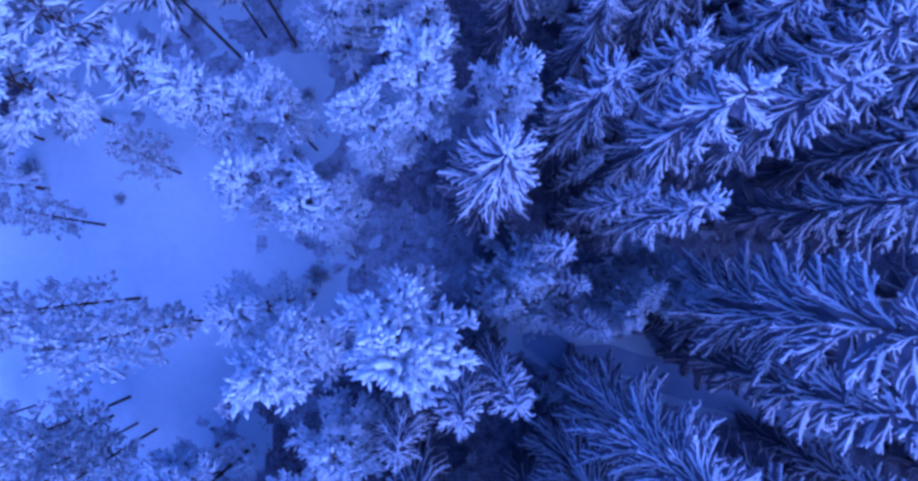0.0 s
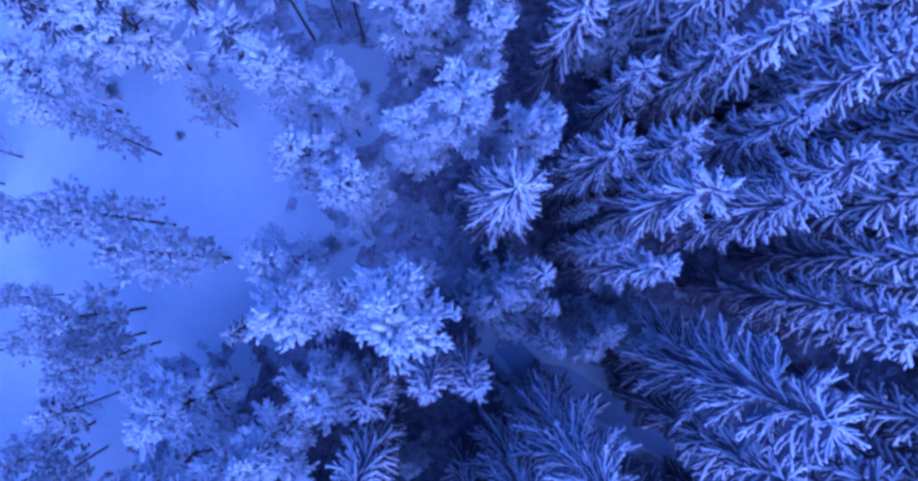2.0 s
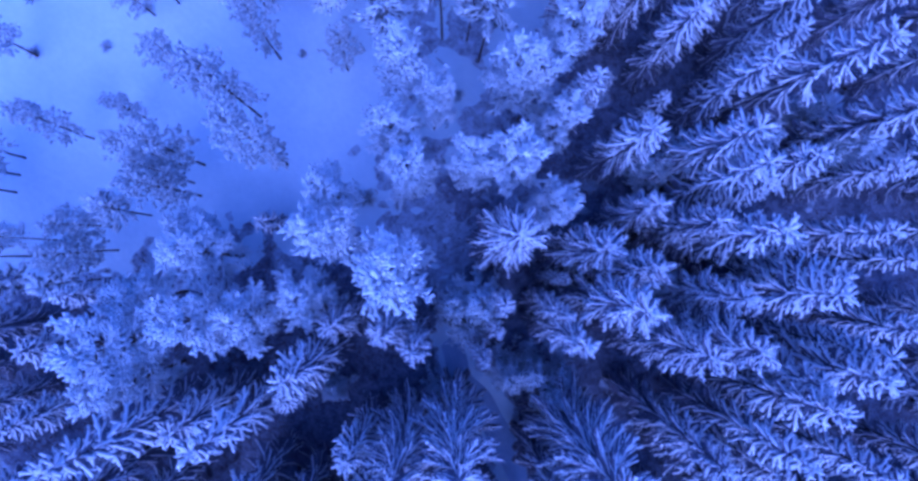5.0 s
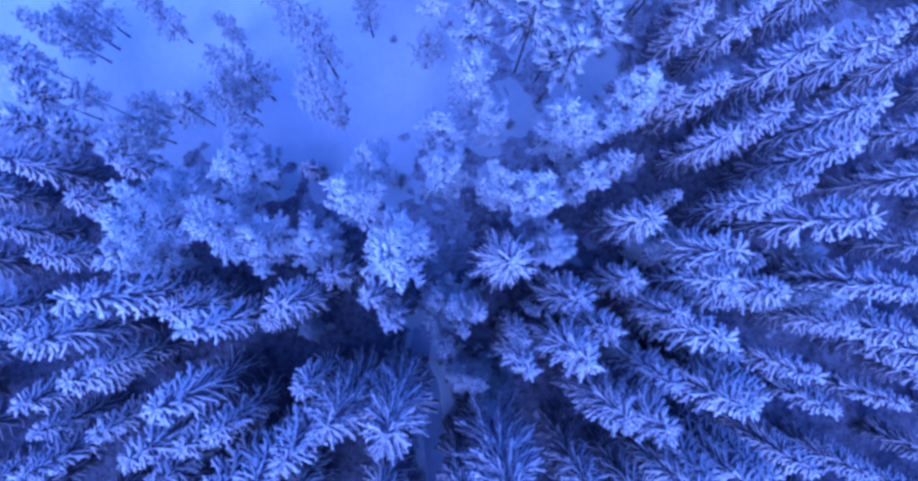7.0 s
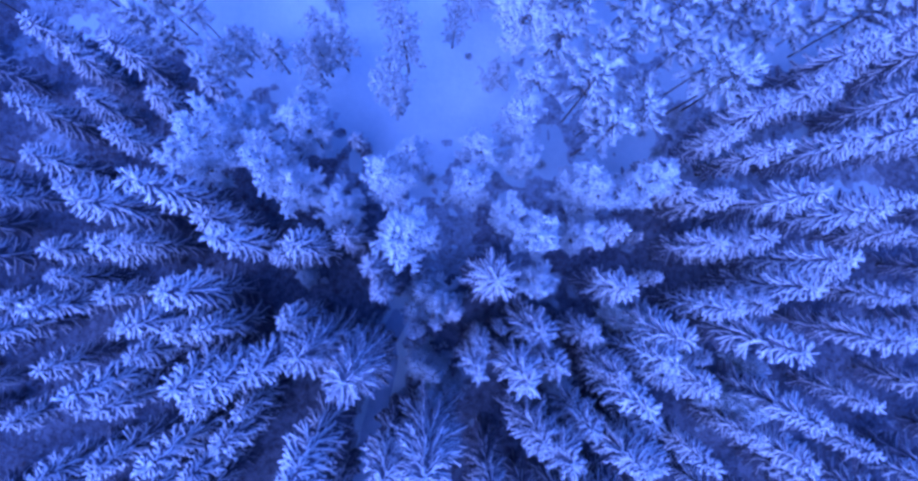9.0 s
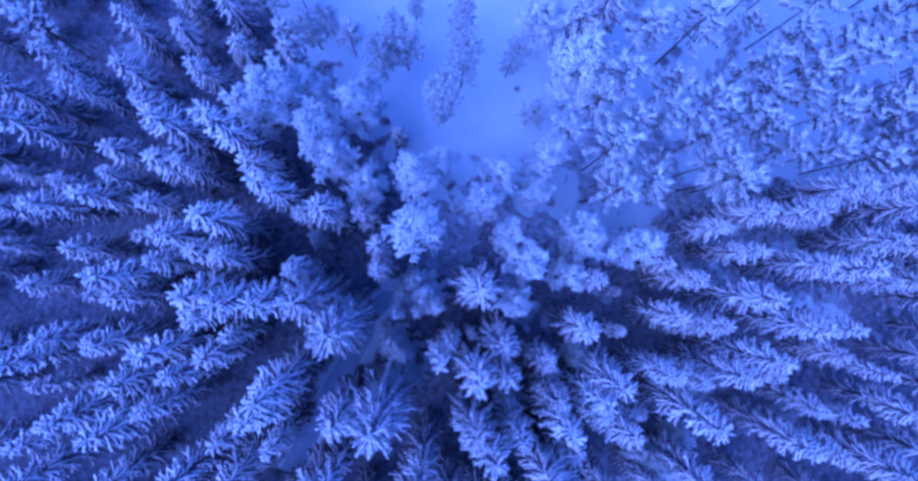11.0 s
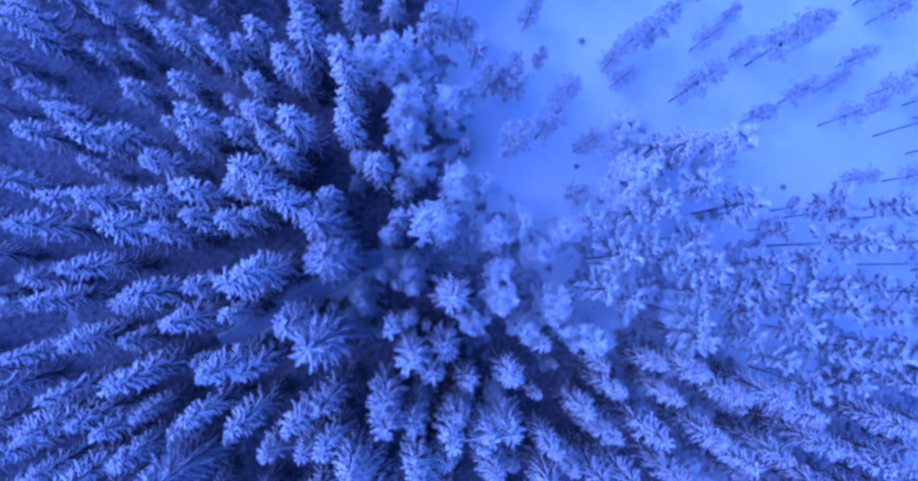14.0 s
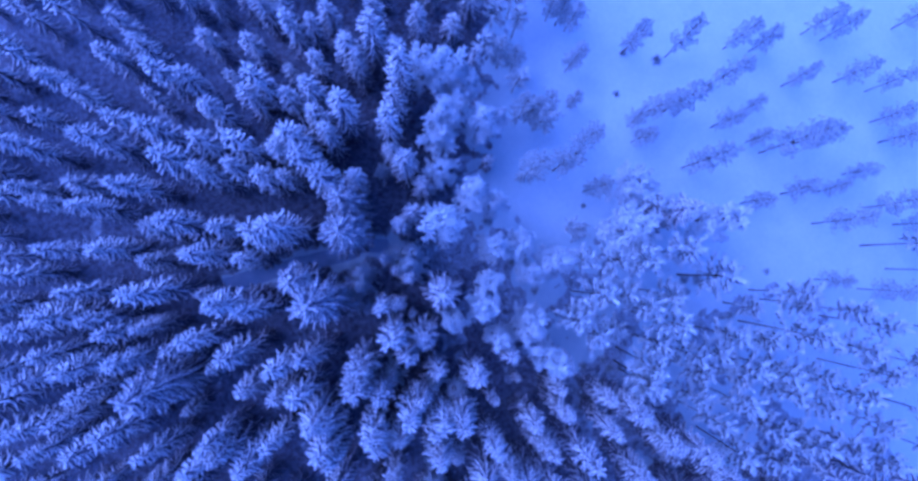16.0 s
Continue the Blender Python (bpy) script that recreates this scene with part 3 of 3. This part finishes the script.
plant("pine", -4.4, 10.2, 14.0, 0.90)
plant("pine", -3.9, -7.1, 10.1)
plant("pine", -3.4, 14.3, 14.1)
plant("pine", -2.8, 11.1, 11.9)
plant("pine", -2.4, 5.1, 15.3, 0.70)
plant("pine", -1.5, -2.0, 17.5, 0.96)
plant("pine", -0.7, 7.0, 14.5, 1.05)
plant("pine", -0.4, 10.3, 13.0, 0.80)
plant("pine", 2.3, 6.4, 13.5, 0.75)
plant("pine", -14.6, 9.3, 12.0)
plant("pine", -17.7, 15.3, 12.6)
plant("pine", -18.3, 22.5, 12.2)
plant("pine", -21.0, 22.1, 12.7)
plant("pine", -11.0, 20.9, 12.8)
plant("pine", -16.3, 23.7, 11.6)
plant("pine", -19.7, 26.1, 11.5)
plant("pine", -17.9, 27.8, 13.2)
plant("pine", -26.8, 30.2, 12.0)
plant("pine", -25.7, 33.2, 12.0)
plant("pine", -28.3, 33.3, 13.5)
plant("pine", -29.7, 37.8, 12.4)
plant("pine", -24.9, 37.2, 13.2)
plant("pine", -22.5, 35.4, 12.5)
plant("pine", -15.4, 32.3, 12.8)
plant("pine", -31.9, 30.0, 11.8)
plant("pine", -34.8, 28.9, 12.8)
plant("pine", -32.5, 25.9, 13.2)
plant("pine", -23.3, 24.1, 12.5)
plant("pine", -32.0, 33.1, 13.0)
plant("pine", -16.1, 21.1, 12.8)
plant("pine", -21.2, 6.9, 11.6)
plant("pine", -27.7, 40.2, 13.0)
plant("pine", -18.1, 34.6, 12.7)
plant("pine", -13.6, 12.6, 12.1)
plant("pine", -20.2, -19.6, 8.8)
plant("pine", -15.1, -16.7, 8.4)
plant("pine", -19.4, -17.3, 8.2)
plant("pine", -18.6, -21.0, 9.0)
plant("pine", -16.4, -11.9, 7.0)
plant("pine", -21.6, -20.0, 8.4)
plant("pine", -17.4, -19.1, 8.6)
plant("spruce", -13.0, -15.5, 10.5)
plant("spruce", -12.4, 32.3, 14.8)
plant("spruce", -12.0, 29.1, 15.6)
plant("spruce", -9.8, 30.5, 9.0)
plant("spruce", -9.8, -21.6, 12.0)
plant("spruce", -9.7, 27.3, 14.3)
plant("spruce", -8.9, 24.2, 12.2)
plant("spruce", -8.1, 22.7, 14.2)
plant("spruce", -6.8, 21.0, 12.1)
plant("spruce", -6.2, -24.3, 12.8)
plant("spruce", -5.7, -20.2, 11.6)
plant("spruce", -5.6, 31.0, 15.7)
plant("spruce", -5.4, 23.1, 14.2)
plant("spruce", -5.4, 28.2, 14.5)
plant("spruce", -4.8, 15.7, 13.5)
plant("spruce", -4.6, -16.6, 19.5)
plant("spruce", -4.5, -8.2, 6.8)
plant("spruce", -4.4, -21.1, 16.1)
plant("spruce", -3.1, -15.1, 13.4)
plant("spruce", -3.1, 18.1, 10.8)
plant("spruce", -2.2, 19.5, 12.9)
plant("spruce", -2.1, -26.4, 11.0)
plant("spruce", -1.9, -20.3, 12.7)
plant("spruce", -1.8, 23.7, 16.3)
plant("spruce", -1.8, -22.1, 13.4)
plant("spruce", -1.6, -6.6, 11.5)
plant("spruce", -1.3, -13.1, 17.6)
plant("spruce", -0.9, 28.2, 15.4)
plant("spruce", -0.9, -9.2, 14.6)
plant("spruce", -0.6, -11.2, 11.3)
plant("spruce", -0.3, 12.1, 14.5, 0.80)
plant("spruce", 0.1, -26.3, 11.3)
plant("spruce", 0.5, 22.1, 13.1)
plant("spruce", 0.9, 19.0, 13.0)
plant("spruce", 1.2, 21.0, 11.9)
plant("spruce", 1.2, -4.6, 15.5, 0.70)
plant("spruce", 1.4, -34.8, 8.3)
plant("spruce", 1.5, -29.4, 11.2)
plant("spruce", 1.8, -16.1, 17.0)
plant("spruce", 1.8, -26.5, 12.9)
plant("spruce", 2.2, 3.6, 15.0, 1.40)
plant("spruce", 2.4, 24.6, 17.2)
plant("spruce", 2.4, -4.4, 15.5, 0.75)
plant("spruce", 3.2, -30.6, 12.3)
plant("spruce", 3.3, 12.1, 14.0)
plant("spruce", 3.5, -19.3, 15.7)
plant("spruce", 3.9, 23.4, 15.8)
plant("spruce", 4.1, -10.2, 13.9)
plant("spruce", 4.2, -17.1, 14.5)
plant("spruce", 4.2, -14.9, 15.2)
plant("spruce", 4.4, 0.7, 14.0, 0.62)
plant("spruce", 4.8, -0.5, 13.0, 0.52)
plant("spruce", 4.9, 21.4, 13.7)
plant("spruce", 5.2, 18.7, 15.1)
plant("spruce", 5.2, -1.9, 13.8, 0.48)
plant("spruce", 5.4, -20.1, 13.6)
plant("spruce", 5.8, -8.3, 17.9, 1.45)
plant("spruce", 5.8, 6.1, 14.3, 1.25)
plant("spruce", 5.9, 4.0, 12.0, 0.50)
plant("spruce", 6.1, -27.8, 10.6)
plant("spruce", 6.3, -11.1, 17.6)
plant("spruce", 6.4, 2.5, 15.5, 0.55)
plant("spruce", 6.5, 9.7, 13.5)
plant("spruce", 6.6, -16.1, 17.3)
plant("spruce", 6.7, 14.8, 16.0)
plant("spruce", 6.9, -22.4, 16.4)
plant("spruce", 7.0, -13.9, 17.9)
plant("spruce", 7.2, 21.1, 18.0)
plant("spruce", 7.3, -6.4, 19.1, 1.45)
plant("spruce", 7.5, -34.2, 7.7)
plant("spruce", 7.6, 1.8, 17.5, 0.70)
plant("spruce", 7.8, 4.7, 18.9, 1.05)
plant("spruce", 8.2, 6.6, 15.5)
plant("spruce", 8.2, 13.4, 16.1)
plant("spruce", 8.7, -15.9, 15.1)
plant("spruce", 8.7, -22.2, 13.8)
plant("spruce", 8.8, 11.1, 14.4)
plant("spruce", 9.1, 14.7, 13.3)
plant("spruce", 9.2, 18.9, 9.4)
plant("spruce", 9.5, -13.7, 13.6)
plant("spruce", 9.7, -35.6, 9.1)
plant("spruce", 9.8, -30.7, 9.4)
plant("spruce", 10.3, 11.4, 17.2)
plant("spruce", 11.0, -14.7, 15.6)
plant("spruce", 11.4, -17.8, 16.7)
plant("spruce", 11.6, 8.8, 16.1)
plant("spruce", 11.7, -9.1, 20.0)
plant("spruce", 12.0, 5.3, 16.8)
plant("spruce", 12.0, 22.7, 16.4)
plant("spruce", 12.3, -22.8, 13.6)
plant("spruce", 12.6, 13.4, 13.1)
plant("spruce", 12.6, -1.7, 19.6, 1.55)
plant("spruce", 12.9, 6.5, 17.5)
plant("spruce", 13.0, -16.2, 14.9)
plant("spruce", -17.6, -26.7, 11.5)
plant("spruce", -16.0, -21.5, 11.5)
plant("spruce", -12.0, -27.9, 12.0)
plant("spruce", -8.3, -27.2, 12.0)
plant("spruce", 13.2, -26.8, 12.6)
plant("spruce", 13.2, -4.6, 17.8, 1.15)
plant("spruce", 13.8, -9.3, 18.8)
plant("spruce", 13.9, 12.2, 16.0)
plant("spruce", 13.9, 10.7, 17.5)
plant("spruce", 14.4, -20.1, 15.2)
plant("spruce", 14.5, -27.5, 15.1)
plant("spruce", 14.9, 16.7, 14.6)
plant("spruce", 15.4, 2.5, 17.0)
plant("spruce", 15.5, -32.1, 11.4)
plant("spruce", 15.6, -17.0, 15.6)
plant("spruce", 16.1, -40.3, 14.4)
plant("spruce", 16.2, -35.5, 11.6)
plant("spruce", 16.8, -8.7, 14.4)
plant("spruce", 17.2, -22.8, 15.7)
plant("spruce", 17.4, -12.6, 14.0)
plant("spruce", 17.4, 8.8, 14.8)
plant("spruce", 17.5, -19.3, 17.1)
plant("spruce", 17.7, -3.9, 17.3)
plant("spruce", 17.8, 5.0, 17.8)
plant("spruce", 18.2, 1.8, 17.5)
plant("spruce", 18.2, 7.2, 16.6)
plant("spruce", 18.6, -33.2, 11.1)
plant("spruce", 19.2, -10.8, 16.1)
plant("spruce", 19.5, -5.4, 19.3)
plant("spruce", 19.7, -14.0, 17.5)
plant("spruce", 19.8, -25.7, 14.2)
plant("spruce", 21.5, -1.3, 16.8)
plant("spruce", 22.0, -19.8, 16.5)
plant("spruce", 22.3, -24.7, 16.4)
plant("spruce", 22.3, -7.9, 11.0, 0.70)
plant("spruce", 22.7, -30.7, 12.1)
plant("spruce", 23.8, -4.0, 15.8)
plant("spruce", 24.8, -10.0, 18.3)
plant("spruce", 25.1, -13.4, 10.8)
plant("spruce", 26.5, -20.0, 14.8)
plant("spruce", 27.4, -16.0, 14.3)
plant("spruce", 28.0, -7.8, 13.0, 0.85)
plant("spruce", 29.0, -27.8, 15.0)
plant("spruce", 30.2, -5.7, 14.9)
plant("spruce", 31.1, -18.0, 14.1)
plant("spruce", 31.5, -10.8, 14.0, 0.90)
plant("spruce", 33.9, -12.2, 15.6)
plant("spruce", 34.3, -7.2, 15.9)
plant("spruce", 35.3, -13.6, 13.5, 0.90)
plant("spruce", 36.0, -9.7, 14.4)
plant("spruce", 39.3, -16.8, 13.0, 0.90)
plant("spruce", 31.3, -13.6, 14.5)
plant("spruce", 36.6, -12.5, 15.0)
plant("spruce", 30.6, -8.8, 14.0)
plant("spruce", 22.6, 2.2, 13.0)
plant("spruce", 20.7, 4.2, 13.0)
plant("spruce", 29.0, -2.3, 18.0, 1.55)
plant("spruce", 34.0, -0.7, 16.0)
plant("spruce", 30.6, -5.5, 15.0)
plant("spruce", 38.7, -8.6, 15.0)
plant("spruce", 34.8, -5.0, 15.5)
plant("spruce", 40.8, -4.8, 15.0)
plant("spruce", 37.6, -3.9, 15.0)
plant("spruce", 40.7, -2.3, 15.0)
plant("spruce", 37.6, -0.6, 15.0)
plant("spruce", 32.7, 2.9, 15.0)
plant("spruce", 27.4, 4.4, 16.0)
plant("spruce", 27.2, 6.0, 15.0)
plant("spruce", 22.1, 7.4, 16.0)
plant("spruce", 29.4, 5.7, 15.5)
plant("spruce", 25.8, 8.1, 15.0)
plant("spruce", 18.5, 10.2, 16.5)
plant("spruce", 18.3, 11.5, 15.5)
plant("spruce", 10.2, 16.7, 14.5)
plant("thin_pine", -60.4, 4.0, 7.0)
plant("thin_pine", -53.6, 8.9, 7.7)
plant("thin_pine", -52.3, 12.4, 7.1)
plant("thin_pine", -52.0, 0.9, 7.5)
plant("thin_pine", -51.9, 15.0, 7.6)
plant("thin_pine", -50.7, 6.0, 7.2)
plant("thin_pine", -50.3, -0.9, 7.2)
plant("thin_pine", -48.3, 24.3, 7.8)
plant("thin_pine", -48.1, 26.1, 7.7)
plant("thin_pine", -46.3, 20.8, 8.6)
plant("thin_pine", -45.9, 16.0, 5.8)
plant("thin_pine", -44.9, 3.3, 7.0)
plant("thin_pine", -43.6, -2.2, 6.9)
plant("thin_pine", -42.5, 9.9, 9.0)
plant("thin_pine", -42.3, 16.3, 5.2)
plant("thin_pine", -41.0, -4.0, 7.6)
plant("thin_pine", -40.6, 28.6, 8.0)
plant("thin_pine", -39.7, 19.2, 9.6)
plant("thin_pine", -39.4, 3.5, 5.1)
plant("thin_pine", -38.5, 8.8, 12.9)
plant("thin_pine", -38.2, 14.3, 7.0)
plant("thin_pine", -37.7, 6.9, 5.7)
plant("thin_pine", -36.9, -1.2, 10.0)
plant("thin_pine", -36.3, 24.8, 6.0)
plant("thin_pine", -35.0, 3.3, 6.2)
plant("thin_pine", -34.4, -6.6, 9.7)
plant("thin_pine", -33.4, 12.8, 6.7)
plant("thin_pine", -30.7, -1.1, 10.4)
plant("thin_pine", -30.0, -9.5, 8.8)
plant("pine", -29.6, 23.6, 10.6)
plant("thin_pine", -29.4, 5.7, 12.0)
plant("pine", -29.0, 22.0, 12.4)
plant("thin_pine", -28.1, -2.0, 8.7)
plant("thin_pine", -26.3, -1.7, 5.5)
plant("thin_pine", -25.7, 0.1, 6.5)
plant("pine", -25.6, 21.7, 8.4)
plant("thin_pine", -25.4, -15.1, 8.2)
plant("thin_pine", -24.8, -16.2, 7.0)
plant("pine", -24.6, 25.4, 8.2)
plant("thin_pine", -24.1, -17.2, 9.5)
plant("thin_pine", -24.1, -20.5, 9.0)
plant("thin_pine", -23.1, -10.9, 8.0)
plant("thin_pine", -21.2, -7.2, 5.6)
plant("pine", -20.8, 4.2, 9.3, 1.5)
plant("thin_pine", -19.6, -2.8, 9.0)
plant("thin_pine", -17.8, 2.3, 9.0)
plant("thin_pine", -17.4, -14.0, 8.0)
plant("thin_pine", -17.2, -7.8, 8.5)
plant("thin_pine", -16.3, -6.8, 10.0)
plant("thin_pine", -16.3, -15.2, 8.5)
plant("thin_pine", -15.9, -8.2, 9.0)
plant("thin_pine", -15.9, -1.6, 11.0)
plant("thin_pine", -14.9, -8.5, 9.3)
plant("thin_pine", -13.9, 5.1, 6.8)
plant("thin_pine", -12.2, -2.7, 13.2)

# trees between and beyond those: thick spruce forest, looser pines to the north-west, none in the openings
CLEARING = ((-9, -9), (-10.5, -2), (-9.5, 4), (-16.7, 5.5), (-20, 12), (-35, 12), (-49, 29), (-90, 42), (-90, -60), (-32, -33), (-21, -22), (-12, -16))


MIDDLE = ((24, -39), (-52, 2), (-28, 42), (45, -2))


def inside(x, y, ring):
    hit = False
    for (a, b), (c, d) in zip(ring, ring[1:] + ring[:1]):
        if (b > y) != (d > y) and x < a + (y - b) * (c - a) / (d - b):
            hit = not hit
    return hit


def open_ground(x, y):
    if inside(x, y, CLEARING):
        return True
    if 3.5 < x < 22 and abs(y - track_y(x)) < (2.2 if x < 15 else 1.1):
        return True
    return math.hypot(x - 11.5, y + 33) < 3.0 or math.hypot(x + 9.5, y - 20.5) < 3.2 or math.hypot(x, y) < 9


def sow():
    """Places for the trees in between, the nearest to the middle first."""
    tries, places = random.Random(23), []
    taken = [p[:2] for p in planted]
    for k in range(5200):
        x, y = tries.uniform(-56, 56), tries.uniform(-54, 54)
        if open_ground(x, y) or math.hypot(x, y) > 57:
            continue
        pines = x < -6 and y > 3 and y < 32 - 0.7 * (x + 14) or x < -10 and -36 < y < -13
        middle = inside(x, y, MIDDLE)  # here only young trees stand under the tall ones
        outer = math.hypot(x, y) > 22
        apart = 4.0 if pines else 3.3 if middle and not outer else 2.9
        if min((x - p[0]) ** 2 + (y - p[1]) ** 2 for p in taken) < apart ** 2:
            continue
        if x < -28 and -14 < y < 45 and not pines:
            continue
        if -20 < x < -1 and -30 < y < -7 or pines and middle and y > 0 or math.hypot(x - 6, y) < 16 and not pines:
            continue
        taken.append((x, y))
        high = tries.uniform(5.5, 9.5) if middle and not outer else tries.uniform(8.0, 12.5) if middle else tries.uniform(10.5, 16.0)
        places.append(("pine" if pines and (x < -28 or tries.random() < 0.85) else "spruce", round(x, 1), round(y, 1), round(high, 1)))
    return sorted(places, key=lambda p: math.hypot(p[1], p[2]))


def far_wood(places):
    """The trees too far out to tell apart, joined."""
    rng = random.Random(37)
    mats = [BARK, NEEDLES, BRANCH_SNOW]
    verts, loops, totals, index, base = [], [], [], [], 0
    for kind, x, y, h in places:
        size = h / 15.0
        wide = size ** 0.55 * rng.uniform(0.9, 1.12)
        m = np.array(Matrix.LocRotScale((x, y, lie(x, y)), Euler((0, 0, rng.uniform(0, 6.283))), (wide, wide, size)))
        for slot, (piece, mesh, under) in enumerate(rng.choice(KINDS["far_spruce"])):
            co = np.empty(len(mesh.vertices) * 3)
            mesh.vertices.foreach_get("co", co)
            lp = np.empty(len(mesh.loops), dtype=int)
            mesh.loops.foreach_get("vertex_index", lp)
            tt = np.empty(len(mesh.polygons), dtype=int)
            mesh.polygons.foreach_get("loop_total", tt)
            verts.append(co.reshape(-1, 3) @ m[:3, :3].T + m[:3, 3])
            loops.append(lp + base)
            totals.append(tt)
            index.append(np.full(len(tt), slot))
            base += len(mesh.vertices)
            planted.append((x, y, h, "spruce"))
    verts, loops, totals, index = (np.concatenate(a) for a in (verts, loops, totals, index))
    me = bpy.data.meshes.new("far_spruces")
    me.vertices.add(len(verts))
    me.vertices.foreach_set("co", verts.ravel())
    me.loops.add(len(loops))
    me.loops.foreach_set("vertex_index", loops)
    me.polygons.add(len(totals))
    me.polygons.foreach_set("loop_start", np.concatenate(([0], np.cumsum(totals)[:-1])))
    me.polygons.foreach_set("material_index", index)
    for mat in mats:
        me.materials.append(mat)
    me.update(calc_edges=True)
    me.validate()
    tagged(new("far_spruces", me), "far snow-laden spruces of the dense forest", "forest", kind="stuff")


between = sow()
spruces = [p for p in between if p[0] == "spruce"]
for place in between:
    if place[0] == "pine":
        plant(*place)
young = [p for p in spruces if p[3] < 10]
old = [p for p in spruces if p[3] >= 10]
for kind, x, y, h in young:
    plant("young_spruce", x, y, h)
for place in old[:90]:
    plant(*place)
far_wood(old[90:])

for x, y, h in ((11.0, -1.3, 8.0), (10.8, -0.1, 8.0), (4.4, -1.9, 9.0), (3.6, -0.2, 10.0), (3.0, -1.3, 10.0), (6.0, -6.2, 4.0), (6.6, 15.0, 10.0), (9.0, -0.9, 8.0), (8.3, -2.0, 7.0), (13.2, 22.1, 10.0), (1.2, -10.8, 6.0), (7.8, 11.7, 8.0), (6.2, 13.9, 8.0), (13.1, 21.6, 7.5), (12.8, 20.6, 7.5), (11.0, 24.1, 8.0), (5.8, 13.8, 7.0), (11.0, 8.4, 8.0)):
    plant("birch", x, y, h)
for x, y, h in ((-27.0, -1.7, 0.6), (-27.1, -5.7, 0.4), (-17.0, 3.7, 0.5), (-31.9, 21.2, 0.6), (-23.0, 17.1, 0.8), (-24.2, 17.9, 0.8), (-22.2, 18.4, 0.8), (-25.4, 23.3, 1.0), (-33.3, -6.8, 1.1), (-37.1, -0.9, 1.0),
                (-10.0, 20.1, 0.6), (-10.1, 21.4, 0.6), (-11.0, 21.8, 0.7), (-9.4, 18.5, 0.7), (-7.6, 19.6, 0.7), (-7.1, 9.3, 0.9), (-6.4, 5.0, 0.9), (-7.8, 5.9, 0.9), (-2.4, 6.1, 0.7), (-21.7, 5.2, 0.9),
                (-19.9, 7.7, 1.0), (-4.6, 0.8, 0.7), (-7.1, -1.4, 0.9), (-6.5, -0.5, 0.8), (-14.2, 14.4, 1.0), (-28.9, 27.9, 0.8), (-30.3, -9.5, 0.7)):
    plant("bush", x, y, h)


def build_undergrowth():
    """Heather and bilberry twigs that stick out of the snow under and around the trees, thinning out towards the open."""
    rng, b, cells = random.Random(31), Build(), shade_map()
    for k in range(9500):
        x, y = (rng.uniform(-34, 40), rng.uniform(-38, 38)) if k < 7000 else (rng.uniform(-20, 0), rng.uniform(-30, -6))
        if floor_rise(x, y, cells) < rng.uniform(-0.17, 0.02):
            continue
        tall = rng.uniform(0.25, 0.6)
        for j in range(4):
            b.spike(Vector((x + rng.uniform(-0.2, 0.2), y + rng.uniform(-0.2, 0.2), lie(x, y) - 0.02)), way_to(rng.uniform(0, 6.28), radians(rng.uniform(15, 75))), tall * rng.uniform(0.6, 1.1), rng.uniform(0.02, 0.05), 3)
    tagged(new("undergrowth", b.mesh("undergrowth", HEATH, False)), "dark heather twigs sticking out of the snow", "undergrowth", kind="stuff")


build_ground()
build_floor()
build_track()
build_undergrowth()
